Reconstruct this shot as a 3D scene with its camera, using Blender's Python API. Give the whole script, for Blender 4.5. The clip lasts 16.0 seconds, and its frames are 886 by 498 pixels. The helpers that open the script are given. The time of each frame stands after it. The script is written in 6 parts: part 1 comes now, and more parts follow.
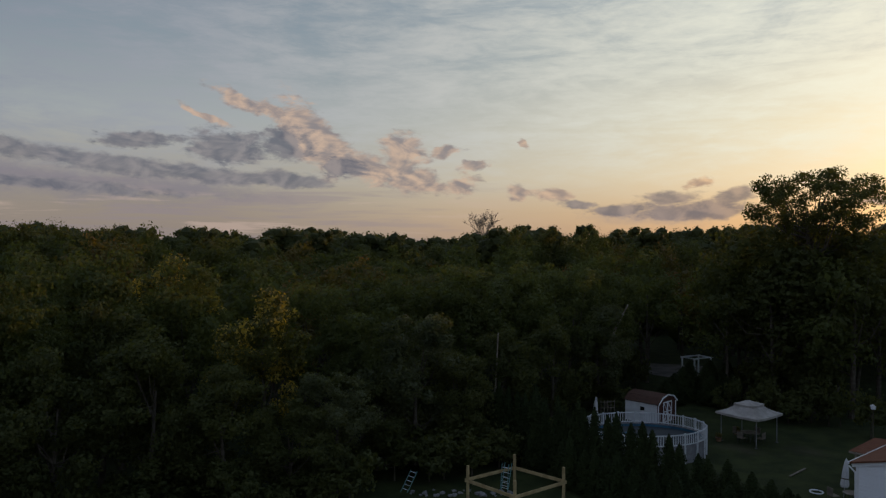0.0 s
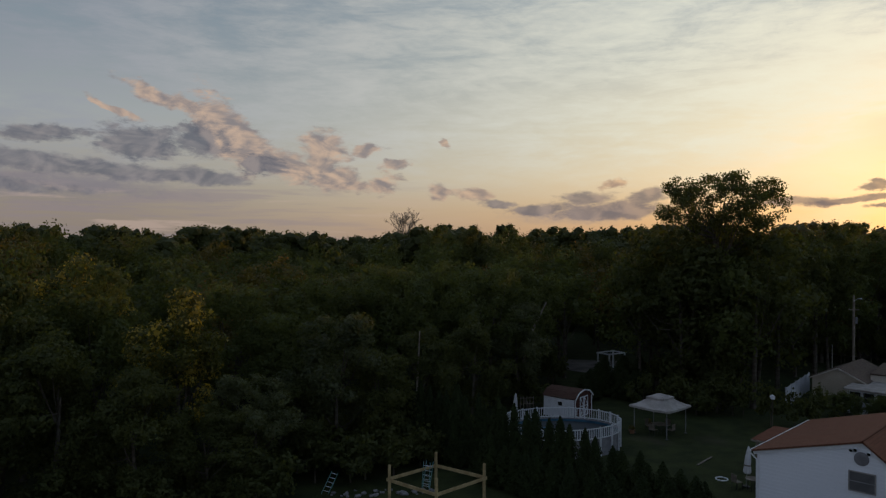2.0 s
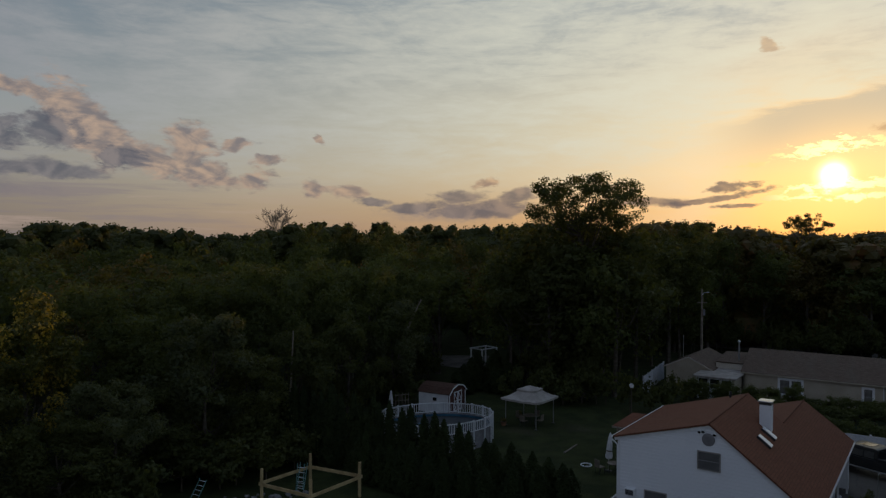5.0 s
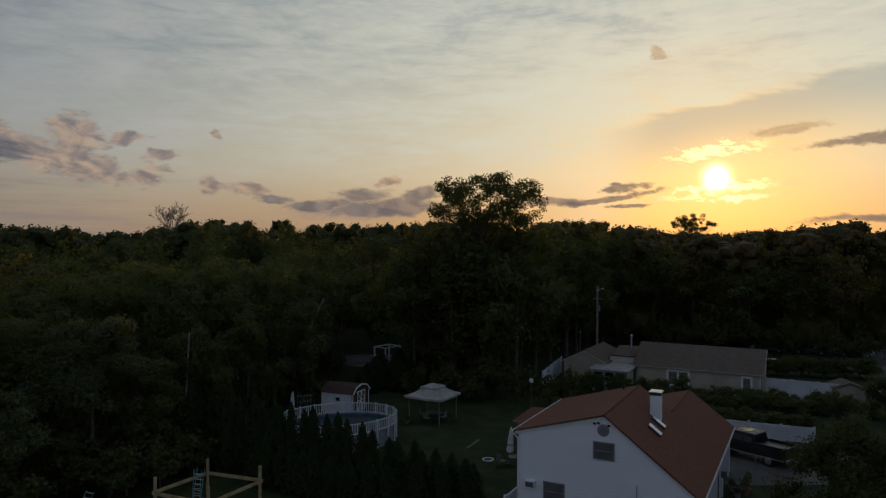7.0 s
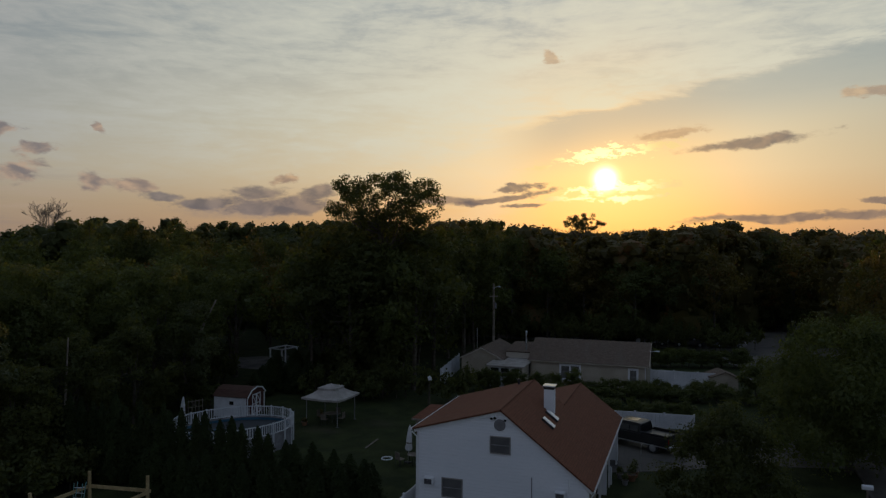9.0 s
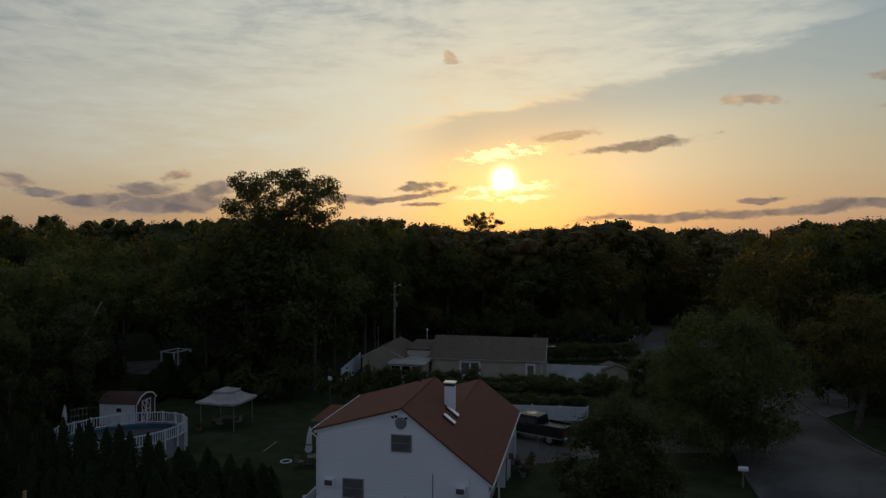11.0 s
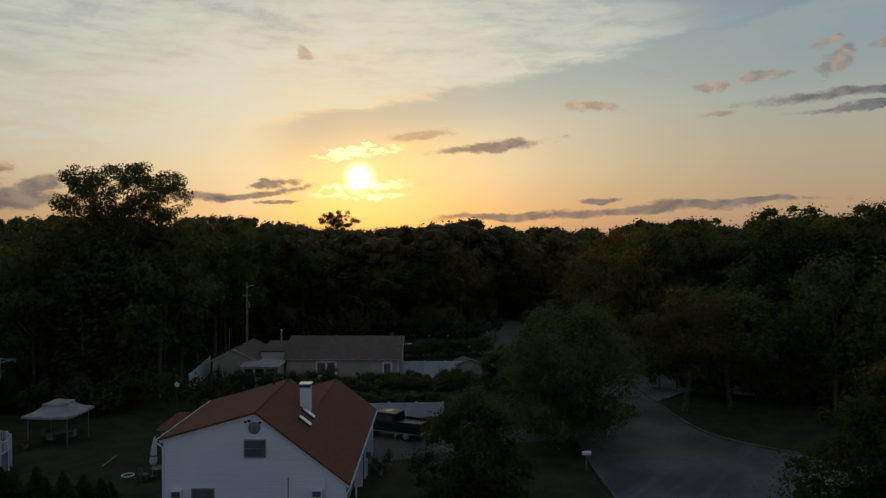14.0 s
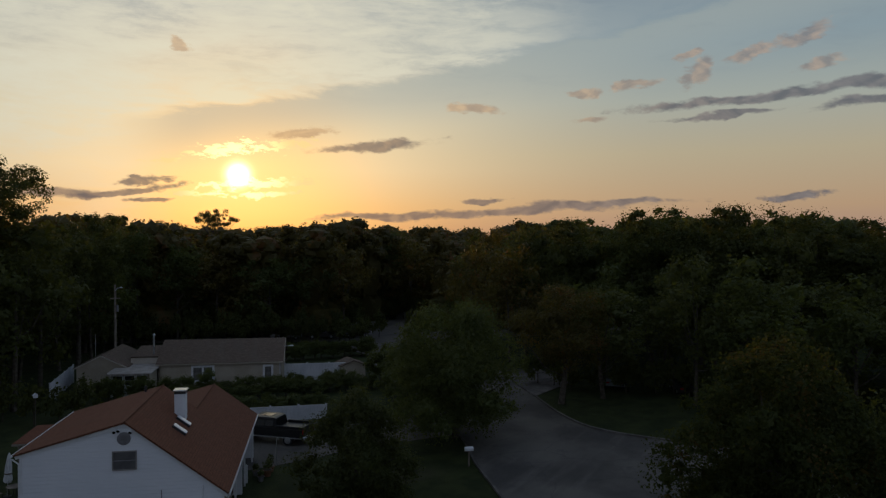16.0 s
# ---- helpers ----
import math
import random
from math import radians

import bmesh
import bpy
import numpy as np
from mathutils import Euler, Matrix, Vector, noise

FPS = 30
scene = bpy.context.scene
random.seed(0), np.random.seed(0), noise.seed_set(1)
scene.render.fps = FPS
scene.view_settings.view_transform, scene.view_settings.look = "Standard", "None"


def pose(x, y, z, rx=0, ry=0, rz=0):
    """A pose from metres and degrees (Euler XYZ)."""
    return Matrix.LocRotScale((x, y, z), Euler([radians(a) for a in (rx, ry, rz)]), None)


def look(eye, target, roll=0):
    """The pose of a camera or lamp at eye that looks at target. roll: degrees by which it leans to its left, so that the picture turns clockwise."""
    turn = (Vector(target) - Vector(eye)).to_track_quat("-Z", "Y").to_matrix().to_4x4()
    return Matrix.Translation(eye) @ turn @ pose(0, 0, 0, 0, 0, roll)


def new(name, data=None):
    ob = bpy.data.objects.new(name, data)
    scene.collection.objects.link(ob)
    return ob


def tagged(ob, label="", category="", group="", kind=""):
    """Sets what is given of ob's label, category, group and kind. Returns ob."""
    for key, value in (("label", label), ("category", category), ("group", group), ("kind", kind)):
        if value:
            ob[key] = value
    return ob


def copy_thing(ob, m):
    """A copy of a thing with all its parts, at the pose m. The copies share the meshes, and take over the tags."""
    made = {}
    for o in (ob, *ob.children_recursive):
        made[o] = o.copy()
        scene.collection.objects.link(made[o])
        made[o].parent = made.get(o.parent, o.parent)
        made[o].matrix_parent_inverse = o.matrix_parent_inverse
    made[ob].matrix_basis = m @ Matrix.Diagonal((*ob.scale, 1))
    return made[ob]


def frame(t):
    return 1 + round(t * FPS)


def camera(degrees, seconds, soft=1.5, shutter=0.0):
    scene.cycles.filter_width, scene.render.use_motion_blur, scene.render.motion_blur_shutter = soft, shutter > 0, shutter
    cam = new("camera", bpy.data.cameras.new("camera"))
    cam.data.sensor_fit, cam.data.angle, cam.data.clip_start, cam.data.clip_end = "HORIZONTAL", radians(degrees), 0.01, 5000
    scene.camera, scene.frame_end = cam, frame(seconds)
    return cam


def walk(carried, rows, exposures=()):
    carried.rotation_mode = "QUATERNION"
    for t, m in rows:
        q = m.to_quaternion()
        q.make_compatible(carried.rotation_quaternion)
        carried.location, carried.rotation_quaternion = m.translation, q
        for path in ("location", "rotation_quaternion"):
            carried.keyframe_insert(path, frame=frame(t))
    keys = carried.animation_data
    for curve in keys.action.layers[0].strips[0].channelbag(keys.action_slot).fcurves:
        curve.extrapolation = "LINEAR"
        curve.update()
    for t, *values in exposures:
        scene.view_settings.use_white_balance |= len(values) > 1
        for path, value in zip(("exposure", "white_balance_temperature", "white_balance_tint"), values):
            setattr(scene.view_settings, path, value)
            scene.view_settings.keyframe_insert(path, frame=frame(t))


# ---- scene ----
cam = camera(63.59, 16.0, soft=1.3)
EYE = (0.0, 0.0, 15.0)
# seconds, yaw, pitch, roll: the drone hovers and pans to the right
TURN = [
    (0.0, 0.000, -0.394, -0.070),
    (0.5, -1.515, -0.408, -0.077),
    (1.0, -3.206, -0.421, -0.086),
    (1.5, -4.720, -0.441, -0.096),
    (2.0, -6.282, -0.462, -0.105),
    (2.5, -7.744, -0.480, -0.110),
    (3.0, -9.360, -0.502, -0.116),
    (3.5, -10.928, -0.530, -0.126),
    (4.0, -12.713, -0.562, -0.145),
    (6.5, -21.890, -0.702, -0.166),
    (7.0, -23.991, -0.723, -0.184),
    (7.5, -25.973, -0.741, -0.191),
    (8.0, -28.061, -0.759, -0.185),
    (8.5, -30.028, -0.775, -0.168),
    (9.0, -32.131, -0.790, -0.149),
    (11.5, -42.141, -0.916, -0.120),
    (12.0, -44.258, -0.931, -0.093),
    (12.5, -46.264, -0.950, -0.070),
    (13.0, -48.300, -0.973, -0.053),
    (13.5, -49.365, -0.987, -0.046),
    (14.0, -51.571, -0.994, -0.051),
    (14.5, -54.219, -0.997, -0.066),
    (15.0, -56.777, -0.995, -0.085),
    (15.5, -59.083, -0.995, -0.101),
    (16.0, -60.873, -1.005, -0.111),
]
# the clip's camera closes down as the sun comes into view
LIGHT = [(0.0, 0.15), (2.0, 0.05), (4.0, -0.15), (6.5, -0.27), (9.0, -0.30), (12.0, -0.28), (16.0, -0.27)]
walk(cam, [(t, pose(*EYE, 90 + p, r, y)) for t, y, p, r in TURN], LIGHT)

# ---- world: low sun, thin high veil, ragged evening clouds ----
SUN_AZ, SUN_EL = 44.9, 4.7          # degrees clockwise from +y, and above the horizon
world = bpy.data.worlds.new("evening_sky")
scene.world = world
world.use_nodes = True
WT = world.node_tree
for n in list(WT.nodes):
    WT.nodes.remove(n)


def lin(r, g, b):
    """sRGB 0..255 to a linear colour."""
    f = lambda c: c / 12.92 if c <= 0.04045 else ((c + 0.055) / 1.055) ** 2.4
    return (f(r / 255), f(g / 255), f(b / 255), 1.0)


class Tree:
    """Short ways to add nodes to a node tree."""

    def __init__(self, tree):
        self.t = tree

    def node(self, kind, **props):
        n = self.t.nodes.new(kind)
        for k, v in props.items():
            if k == "operation":
                n.operation = v
            elif k == "blend":
                n.data_type, n.blend_type = "RGBA", v
            elif k == "clamp":
                n.use_clamp = v
        return n

    def put(self, sock, v):
        if isinstance(v, bpy.types.NodeSocket):
            self.t.links.new(v, sock)
        else:
            sock.default_value = v

    def m(self, op, a, b=0.0, c=0.0, clamp=False):
        n = self.node("ShaderNodeMath", operation=op, clamp=clamp)
        for s, v in zip(n.inputs, (a, b, c)):
            self.put(s, v)
        return n.outputs[0]

    def vm(self, op, a, b=(0, 0, 0), out=0):
        n = self.node("ShaderNodeVectorMath", operation=op)
        self.put(n.inputs[0], a)
        self.put(n.inputs[1], b)
        return n.outputs[out]

    def mix(self, f, a, b, blend="MIX"):
        n = self.node("ShaderNodeMix", blend=blend)
        self.put(n.inputs[0], f)
        self.put(n.inputs[6], a)
        self.put(n.inputs[7], b)
        return n.outputs[2]

    def smooth(self, v, lo, hi, a=0.0, b=1.0):
        n = self.node("ShaderNodeMapRange")
        n.interpolation_type = "SMOOTHSTEP"
        self.put(n.inputs[0], v)
        for i, x in enumerate((lo, hi, a, b)):
            n.inputs[1 + i].default_value = x
        return n.outputs[0]

    def ramp(self, v, stops, interp="LINEAR"):
        n = self.node("ShaderNodeValToRGB")
        e = n.color_ramp.elements
        n.color_ramp.interpolation = interp
        while len(e) < len(stops):
            e.new(0.5)
        for el, (p, c) in zip(e, stops):
            el.position, el.color = p, c
        self.put(n.inputs[0], v)
        return n.outputs[0]

    def noise(self, vec, scale, detail=4.0, rough=0.55, out=0, lac=2.0, dist=0.0):
        n = self.node("ShaderNodeTexNoise")
        if vec is not None:
            self.put(n.inputs["Vector"], vec)
        n.inputs["Scale"].default_value = scale
        n.inputs["Detail"].default_value = detail
        n.inputs["Roughness"].default_value = rough
        n.inputs["Lacunarity"].default_value = lac
        n.inputs["Distortion"].default_value = dist
        return n.outputs[out]

    def mapping(self, vec, loc=(0, 0, 0), rot=0.0, scale=(1, 1, 1), kind="POINT"):
        n = self.node("ShaderNodeMapping")
        n.vector_type = kind
        self.put(n.inputs[0], vec)
        n.inputs["Location"].default_value = loc
        n.inputs["Rotation"].default_value = tuple(map(radians, rot)) if isinstance(rot, tuple) else (0, 0, radians(rot))
        n.inputs["Scale"].default_value = scale
        return n.outputs[0]


W = Tree(WT)
way = W.node("ShaderNodeTexCoord").outputs["Generated"]
sep = W.node("ShaderNodeSeparateXYZ")
W.put(sep.inputs[0], way)
X, Y, Z = sep.outputs
AZ = W.m("MULTIPLY", W.m("ARCTAN2", X, Y), 180 / math.pi)
EL = W.m("MULTIPLY", W.m("ARCSINE", Z), 180 / math.pi)
com = W.node("ShaderNodeCombineXYZ")
W.put(com.inputs[0], AZ)
W.put(com.inputs[1], EL)
AE = com.outputs[0]
a, e = radians(SUN_AZ), radians(SUN_EL)
SUN_WAY = (math.sin(a) * math.cos(e), math.cos(a) * math.cos(e), math.sin(e))
away = W.m("MULTIPLY", W.m("ARCCOSINE", W.m("MINIMUM", W.vm("DOT_PRODUCT", way, SUN_WAY, out=1), 0.99999)), 180 / math.pi)

# clear air: the physical sky, and the glow of the low sun in it
sky = W.node("ShaderNodeTexSky")
sky.sky_type, sky.sun_disc = "NISHITA", False
sky.sun_elevation, sky.sun_rotation = radians(SUN_EL), radians(SUN_AZ)
sky.altitude, sky.air_density, sky.dust_density, sky.ozone_density = 30, 1.0, 1.6, 1.0
nishita = W.vm("MULTIPLY", sky.outputs[0], (0.10, 0.10, 0.10))

up = W.m("DIVIDE", EL, 40.0, clamp=True)
HIGH = lin(134, 156, 192)
glow = W.ramp(up, [(0.0, lin(196, 150, 112)), (0.06, lin(213, 176, 134)), (0.13, lin(232, 212, 176)), (0.22, lin(232, 221, 190)),
                   (0.34, lin(223, 222, 206)), (0.5, lin(198, 207, 207)), (1.0, HIGH)])
dusk = W.ramp(up, [(0.0, lin(162, 145, 133)), (0.06, lin(170, 156, 142)), (0.14, lin(172, 166, 155)), (0.24, lin(160, 165, 166)),
                   (0.38, lin(130, 143, 153)), (0.55, lin(110, 127, 144)), (1.0, HIGH)])
side = W.ramp(up, [(0.0, lin(180, 148, 138)), (0.06, lin(196, 164, 136)), (0.16, lin(194, 181, 154)), (0.26, lin(176, 184, 177)),
                   (0.36, lin(148, 168, 178)), (0.55, lin(118, 141, 160)), (1.0, HIGH)])
east = W.ramp(up, [(0.0, lin(150, 150, 172)), (0.2, lin(158, 164, 186)), (0.5, lin(150, 164, 192)), (1.0, HIGH)])
far_side = W.mix(W.smooth(AZ, 30, 58), dusk, side)
reach = W.m("MULTIPLY", away, W.smooth(AZ, 46, 58, 1.0, 1.75))
base = W.mix(W.smooth(reach, 3, 60, 1.0, 0.0), far_side, glow)
thin = W.smooth(EL, -2, 6, 0.35, 1.0)
base = W.mix(W.m("MULTIPLY", W.smooth(away, 13, 2, 0.0, 0.55), thin), base, lin(236, 178, 100))
base = W.mix(W.m("MULTIPLY", W.smooth(AZ, 2, -22), W.smooth(EL, 9.0, 2.5, 0.0, 0.75)), base, lin(132, 124, 121))
base = W.mix(W.smooth(away, 75, 125), base, east)
air = W.mix(0.15, base, nishita)

# the veil of high thin cloud: everywhere but below a slanting edge right of the sun
edge = W.m("SUBTRACT", EL, W.m("MULTIPLY_ADD", AZ, 0.185, 1.75))
OFF = (33, 24, 38)
vn = W.noise(W.mapping(AE, rot=12, scale=(0.06, 0.26, 1)), 1.0, 8, 0.62, dist=0.9)
vn2 = W.noise(W.mapping(AE, loc=(3, 9, 0), rot=10, scale=(0.20, 0.85, 1)), 1.0, 8, 0.66, dist=0.4)
ragged = W.m("ADD", edge, W.m("MULTIPLY_ADD", vn2, 2.6, -1.3))
past = W.m("MAXIMUM", W.smooth(ragged, -0.15, 0.75), W.smooth(AZ, 41, 33))
past = W.m("MULTIPLY", past, W.smooth(AZ, 64, 74, 1.0, 0.12))
wisp = W.noise(W.mapping(AE, loc=(5, 1, 0), rot=OFF, scale=(0.34, 1.7, 1)), 1.0, 9, 0.68, dist=0.8)
streak = W.m("ADD", W.m("MULTIPLY", vn, 0.45), W.m("ADD", W.m("MULTIPLY", vn2, 0.36), W.m("MULTIPLY", wisp, 0.17)))
veil = W.m("MULTIPLY", W.smooth(streak, 0.37, 0.63, 0.10, 1.0), W.smooth(EL, 2.5, 8.5))
bright_lip = W.m("MULTIPLY", W.smooth(edge, 7.0, 0.5), W.smooth(AZ, 28, 44))
veil = W.m("MAXIMUM", veil, W.m("MULTIPLY", bright_lip, W.smooth(vn2, 0.3, 0.6, 0.45, 0.95)))
veil_lit = W.ramp(W.m("DIVIDE", away, 80.0, clamp=True), [(0.0, lin(255, 245, 205)), (0.12, lin(246, 239, 212)), (0.3, lin(226, 225, 208)), (0.55, lin(186, 187, 183)), (0.8, lin(150, 154, 162)), (1.0, lin(128, 134, 148))])
# clear air under the veil's edge
below = W.m("MULTIPLY", W.smooth(ragged, 0.4, -0.4), W.m("MULTIPLY", W.smooth(edge, -5.0, -0.5), W.smooth(AZ, 35, 42)))
air = W.mix(W.m("MULTIPLY", below, 0.5), air, lin(176, 184, 178))
air = W.mix(W.m("MULTIPLY", past, W.m("MULTIPLY", veil, 0.85)), air, veil_lit)
# blue-grey gaps in the veil
gap = W.m("MULTIPLY", W.smooth(streak, 0.50, 0.34), W.m("MULTIPLY", W.smooth(EL, 9, 17), 0.34))
air = W.mix(gap, air, lin(134, 148, 158))

# low ragged clouds: each an ellipse in azimuth and elevation, torn by noise
sunward = W.node("ShaderNodeCombineXYZ")
W.put(sunward.inputs[0], W.m("MULTIPLY", W.m("MAXIMUM", W.m("MINIMUM", W.m("DIVIDE", W.m("SUBTRACT", SUN_AZ, AZ), 10.0), 1.0), -1.0), 0.6))
sunward.inputs[1].default_value = 0.10
AE2 = W.vm("ADD", AE, sunward.outputs[0])
curl = W.vm("SUBTRACT", W.noise(W.mapping(AE, rot=OFF, scale=(0.22, 0.44, 1)), 1.0, 5, 0.55, out=1), (0.5, 0.5, 0.5))
CURLED = W.vm("ADD", AE, W.vm("MULTIPLY", curl, (4.5, 1.7, 0.0)))
puffs = lambda v: W.noise(W.mapping(v, rot=OFF, scale=(0.36, 0.80, 1)), 1.0, 9, 0.58, dist=0.5)
torn = puffs(AE)
plump = lambda v: W.noise(W.mapping(v, rot=OFF, scale=(0.40, 0.80, 1)), 1.0, 5.0, 0.52, dist=0.5)
relief = W.smooth(W.m("SUBTRACT", plump(AE), plump(AE2)), -0.17, 0.19)
fine = W.noise(W.mapping(AE, loc=(7, 2, 0), rot=OFF, scale=(1.1, 2.8, 1)), 1.0, 8, 0.68, dist=0.4)
bite = W.m("ADD", W.m("MULTIPLY_ADD", torn, 3.4, -1.7), W.m("MULTIPLY_ADD", fine, 2.4, -1.2))


class Bank:
    """A group of clouds that share one light."""

    def __init__(self):
        self.r = None

    def puff(self, az, el, w, h, tilt=0.0):
        d = W.vm("LENGTH", W.mapping(CURLED, (az, el, 0), tilt, (w, h, 1), "TEXTURE"), out=1)
        self.r = d if self.r is None else W.m("MINIMUM", self.r, d)

    def cover(self, soft=0.7, rough=1.0, tear=None):
        return W.smooth(W.m("SUBTRACT", W.m("MULTIPLY", tear or bite, -rough), self.r), -1.15, -1.15 + soft)


grey, bank, pink, gold, dim = Bank(), Bank(), Bank(), Bank(), Bank()
dim.puff(-30, 4.6, 14.0, 1.6, -5)
dim.puff(-21, 4.2, 10.0, 1.0, -4)
dim.puff(17.5, 2.3, 6.5, 0.95, 3)
# dusky banks away from the sun
for az, el, w, h, tilt in (
        (-31.0, 6.5, 6.5, 0.7, -7), (-24.5, 5.8, 6.5, 0.8, -4), (-19.0, 5.3, 8.5, 0.75, -3), (-12.5, 4.9, 4.0, 0.6, -3),
        (-31.0, 4.3, 12.0, 0.5, -3), (14.4, 2.7, 3.2, 0.5, 3), (17.6, 3.5, 2.4, 0.55, 4),
        (19.0, 2.6, 4.4, 0.7, 4), (22.0, 3.4, 2.2, 0.6, 10), (21.0, 2.35, 3.4, 0.5, 2), (11.0, 3.2, 1.8, 0.4, -5),
        (32.7, 3.0, 2.6, 0.45, 5), (55.4, 7.15, 4.8, 0.44, 6), (67.0, 2.2, 11.0, 0.45, 3), (57.0, 1.7, 6.0, 0.3, 3),
        (75.0, 2.7, 4.0, 0.3, 3), (84.5, 10.1, 9.5, 0.42, 3), (92.5, 10.6, 6.0, 0.5, 2), (82.3, 9.0, 4.4, 0.22, 3),
        (91.5, 9.3, 3.5, 0.40, 4)):
    bank.puff(az, el, w, h, tilt)
for az, el, w, h, tilt in (
        (-23.0, 7.7, 3.6, 0.65, 1), (-16.4, 7.4, 3.6, 1.35, -3), (-12.5, 7.7, 2.2, 1.5, -8),
        (-8.2, 6.0, 2.0, 0.9, -10), (36.0, 3.3, 4.4, 0.32, 8), (38.0, 4.15, 1.6, 0.24, 4),
        (38.4, 2.65, 1.8, 0.24, 3), (86.8, 3.0, 2.2, 0.35, 6), (63.9, 3.0, 1.5, 0.2, 2)):
    grey.puff(az, el, w, h, tilt)
# sunlit shreds
for az, el, w, h, tilt in (
        (-14.2, 10.4, 4.6, 0.55, -22), (-10.5, 8.6, 3.8, 1.8, -40), (-9.2, 7.1, 2.8, 2.0, -20), (-18.2, 9.6, 1.7, 0.35, -25),
        (-6.4, 6.1, 3.4, 1.5, -15), (-3.2, 7.0, 1.8, 1.8, 10), (-2.7, 5.3, 3.2, 1.2, -8), (-0.7, 4.6, 2.4, 0.7, -4),
        (2.0, 4.8, 1.2, 0.9, 10), (2.6, 6.3, 1.5, 0.42, 4), (0.1, 7.3, 1.4, 0.42, 12),
        (5.6, 4.2, 1.1, 0.75, -12), (8.7, 3.9, 2.2, 0.55, -6), (6.9, 7.8, 0.55, 0.55, 0),
        (20.0, 4.6, 1.1, 0.4, 6), (40.6, 14.2, 1.0, 0.38, -22), (50.0, 8.05, 2.4, 0.5, 8),
        (63.3, 10.15, 2.2, 0.45, -6), (71.8, 11.0, 1.5, 0.45, 4),
        (75.8, 11.55, 2.0, 0.42, 8), (79.7, 13.4, 1.3, 0.35, 10), (80.3, 12.3, 1.4, 0.85, 30), (84.4, 13.3, 2.2, 0.6, 22),
        (87.4, 14.1, 2.2, 0.6, 20), (88.2, 12.1, 1.6, 0.42, 8), (73.1, 9.0, 1.6, 0.22, 3)):
    pink.puff(az, el, w, h, tilt)
# burning edges round the sun
gold.puff(44.2, 6.5, 3.4, 0.48, 4)
gold.puff(39.4, 5.7, 1.6, 0.2, 8)
gold.puff(48.6, 7.0, 2.0, 0.35, 8)
gold.puff(46.6, 4.25, 4.6, 0.24, 4)
gold.puff(41.0, 3.2, 3.0, 0.22, 6)
gold.puff(47.0, 3.4, 2.6, 0.2, 4)

near_sun = W.smooth(away, 6, 45, 1.0, 0.0)
grey_c = W.mix(near_sun, W.mix(relief, lin(92, 95, 106), lin(132, 128, 131)), W.mix(relief, lin(118, 106, 104), lin(172, 142, 118)))
pink_c = W.mix(near_sun, W.mix(relief, lin(128, 120, 122), lin(196, 168, 146)), W.mix(relief, lin(180, 142, 112), lin(236, 192, 140)))
# streaks of dim stratus near the southern horizon
low = W.noise(W.mapping(AE, loc=(1, 4, 0), rot=-5, scale=(0.08, 1.1, 1)), 1.0, 8, 0.6, dist=0.3)
reach_low = W.m("MULTIPLY", W.smooth(EL, 7.5, 3.0), W.smooth(AZ, 14, -16))
air = W.mix(W.m("MULTIPLY", W.smooth(low, 0.48, 0.62), W.m("MULTIPLY", reach_low, 0.55)), air, lin(136, 126, 132))
air = W.mix(W.m("MULTIPLY", W.smooth(low, 0.44, 0.34), W.m("MULTIPLY", reach_low, 0.4)), air, lin(196, 172, 160))
air = W.mix(W.m("MULTIPLY", dim.cover(1.1, 0.3), 0.75), air, W.mix(W.smooth(AZ, -10, 10), lin(122, 118, 127), lin(150, 136, 132)))
air = W.mix(W.m("MULTIPLY", pink.cover(0.6, 0.5), W.smooth(AZ, 36, 40, 0.85, 0.62)), air, pink_c)
air = W.mix(W.m("MULTIPLY", bank.cover(0.6, 0.34), 0.82), air, grey_c)
air = W.mix(W.m("MULTIPLY", grey.cover(0.55, 0.5), 0.86), air, grey_c)
burn = W.mix(W.smooth(away, 1.5, 5.0), (2.2, 1.75, 0.75, 1), (1.15, 0.85, 0.36, 1))
air = W.mix(W.m("MULTIPLY", gold.cover(0.7, 1.0, W.m("ADD", W.m("MULTIPLY_ADD", fine, 6.0, -3.0), W.m("MULTIPLY_ADD", torn, 1.4, -0.7))), W.smooth(away, 5.0, 8.0, 0.95, 0.5)), air, burn)

# the sun itself, seen through the veil
aureole = W.m("POWER", 2.718, W.m("MULTIPLY", away, -0.34))
core = W.m("POWER", 2.718, W.m("MULTIPLY", W.m("MULTIPLY", away, away), -2.3))
add1 = W.node("ShaderNodeVectorMath", operation="SCALE")
add1.inputs[0].default_value = (0.28, 0.165, 0.045)
W.put(add1.inputs["Scale"], W.m("MULTIPLY", aureole, thin))
add2 = W.node("ShaderNodeVectorMath", operation="SCALE")
add2.inputs[0].default_value = (6.0, 5.0, 3.2)
W.put(add2.inputs["Scale"], core)
total = W.vm("ADD", W.vm("ADD", air, add1.outputs[0]), add2.outputs[0])
# below the horizon: dim ground haze
total = W.mix(W.smooth(EL, -2.0, -0.2), lin(60, 54, 48), total)
bg = W.node("ShaderNodeBackground")
W.put(bg.inputs[0], total)
bg.inputs[1].default_value = 1.0
W.t.links.new(bg.outputs[0], W.node("ShaderNodeOutputWorld").inputs[0])

sun = new("sun", bpy.data.lights.new("sun", "SUN"))
sun.data.energy, sun.data.angle, sun.data.color = 1.2, radians(0.6), (1.0, 0.56, 0.25)
sun.matrix_world = look((0, 0, 60), Vector((0, 0, 60)) - Vector(SUN_WAY))

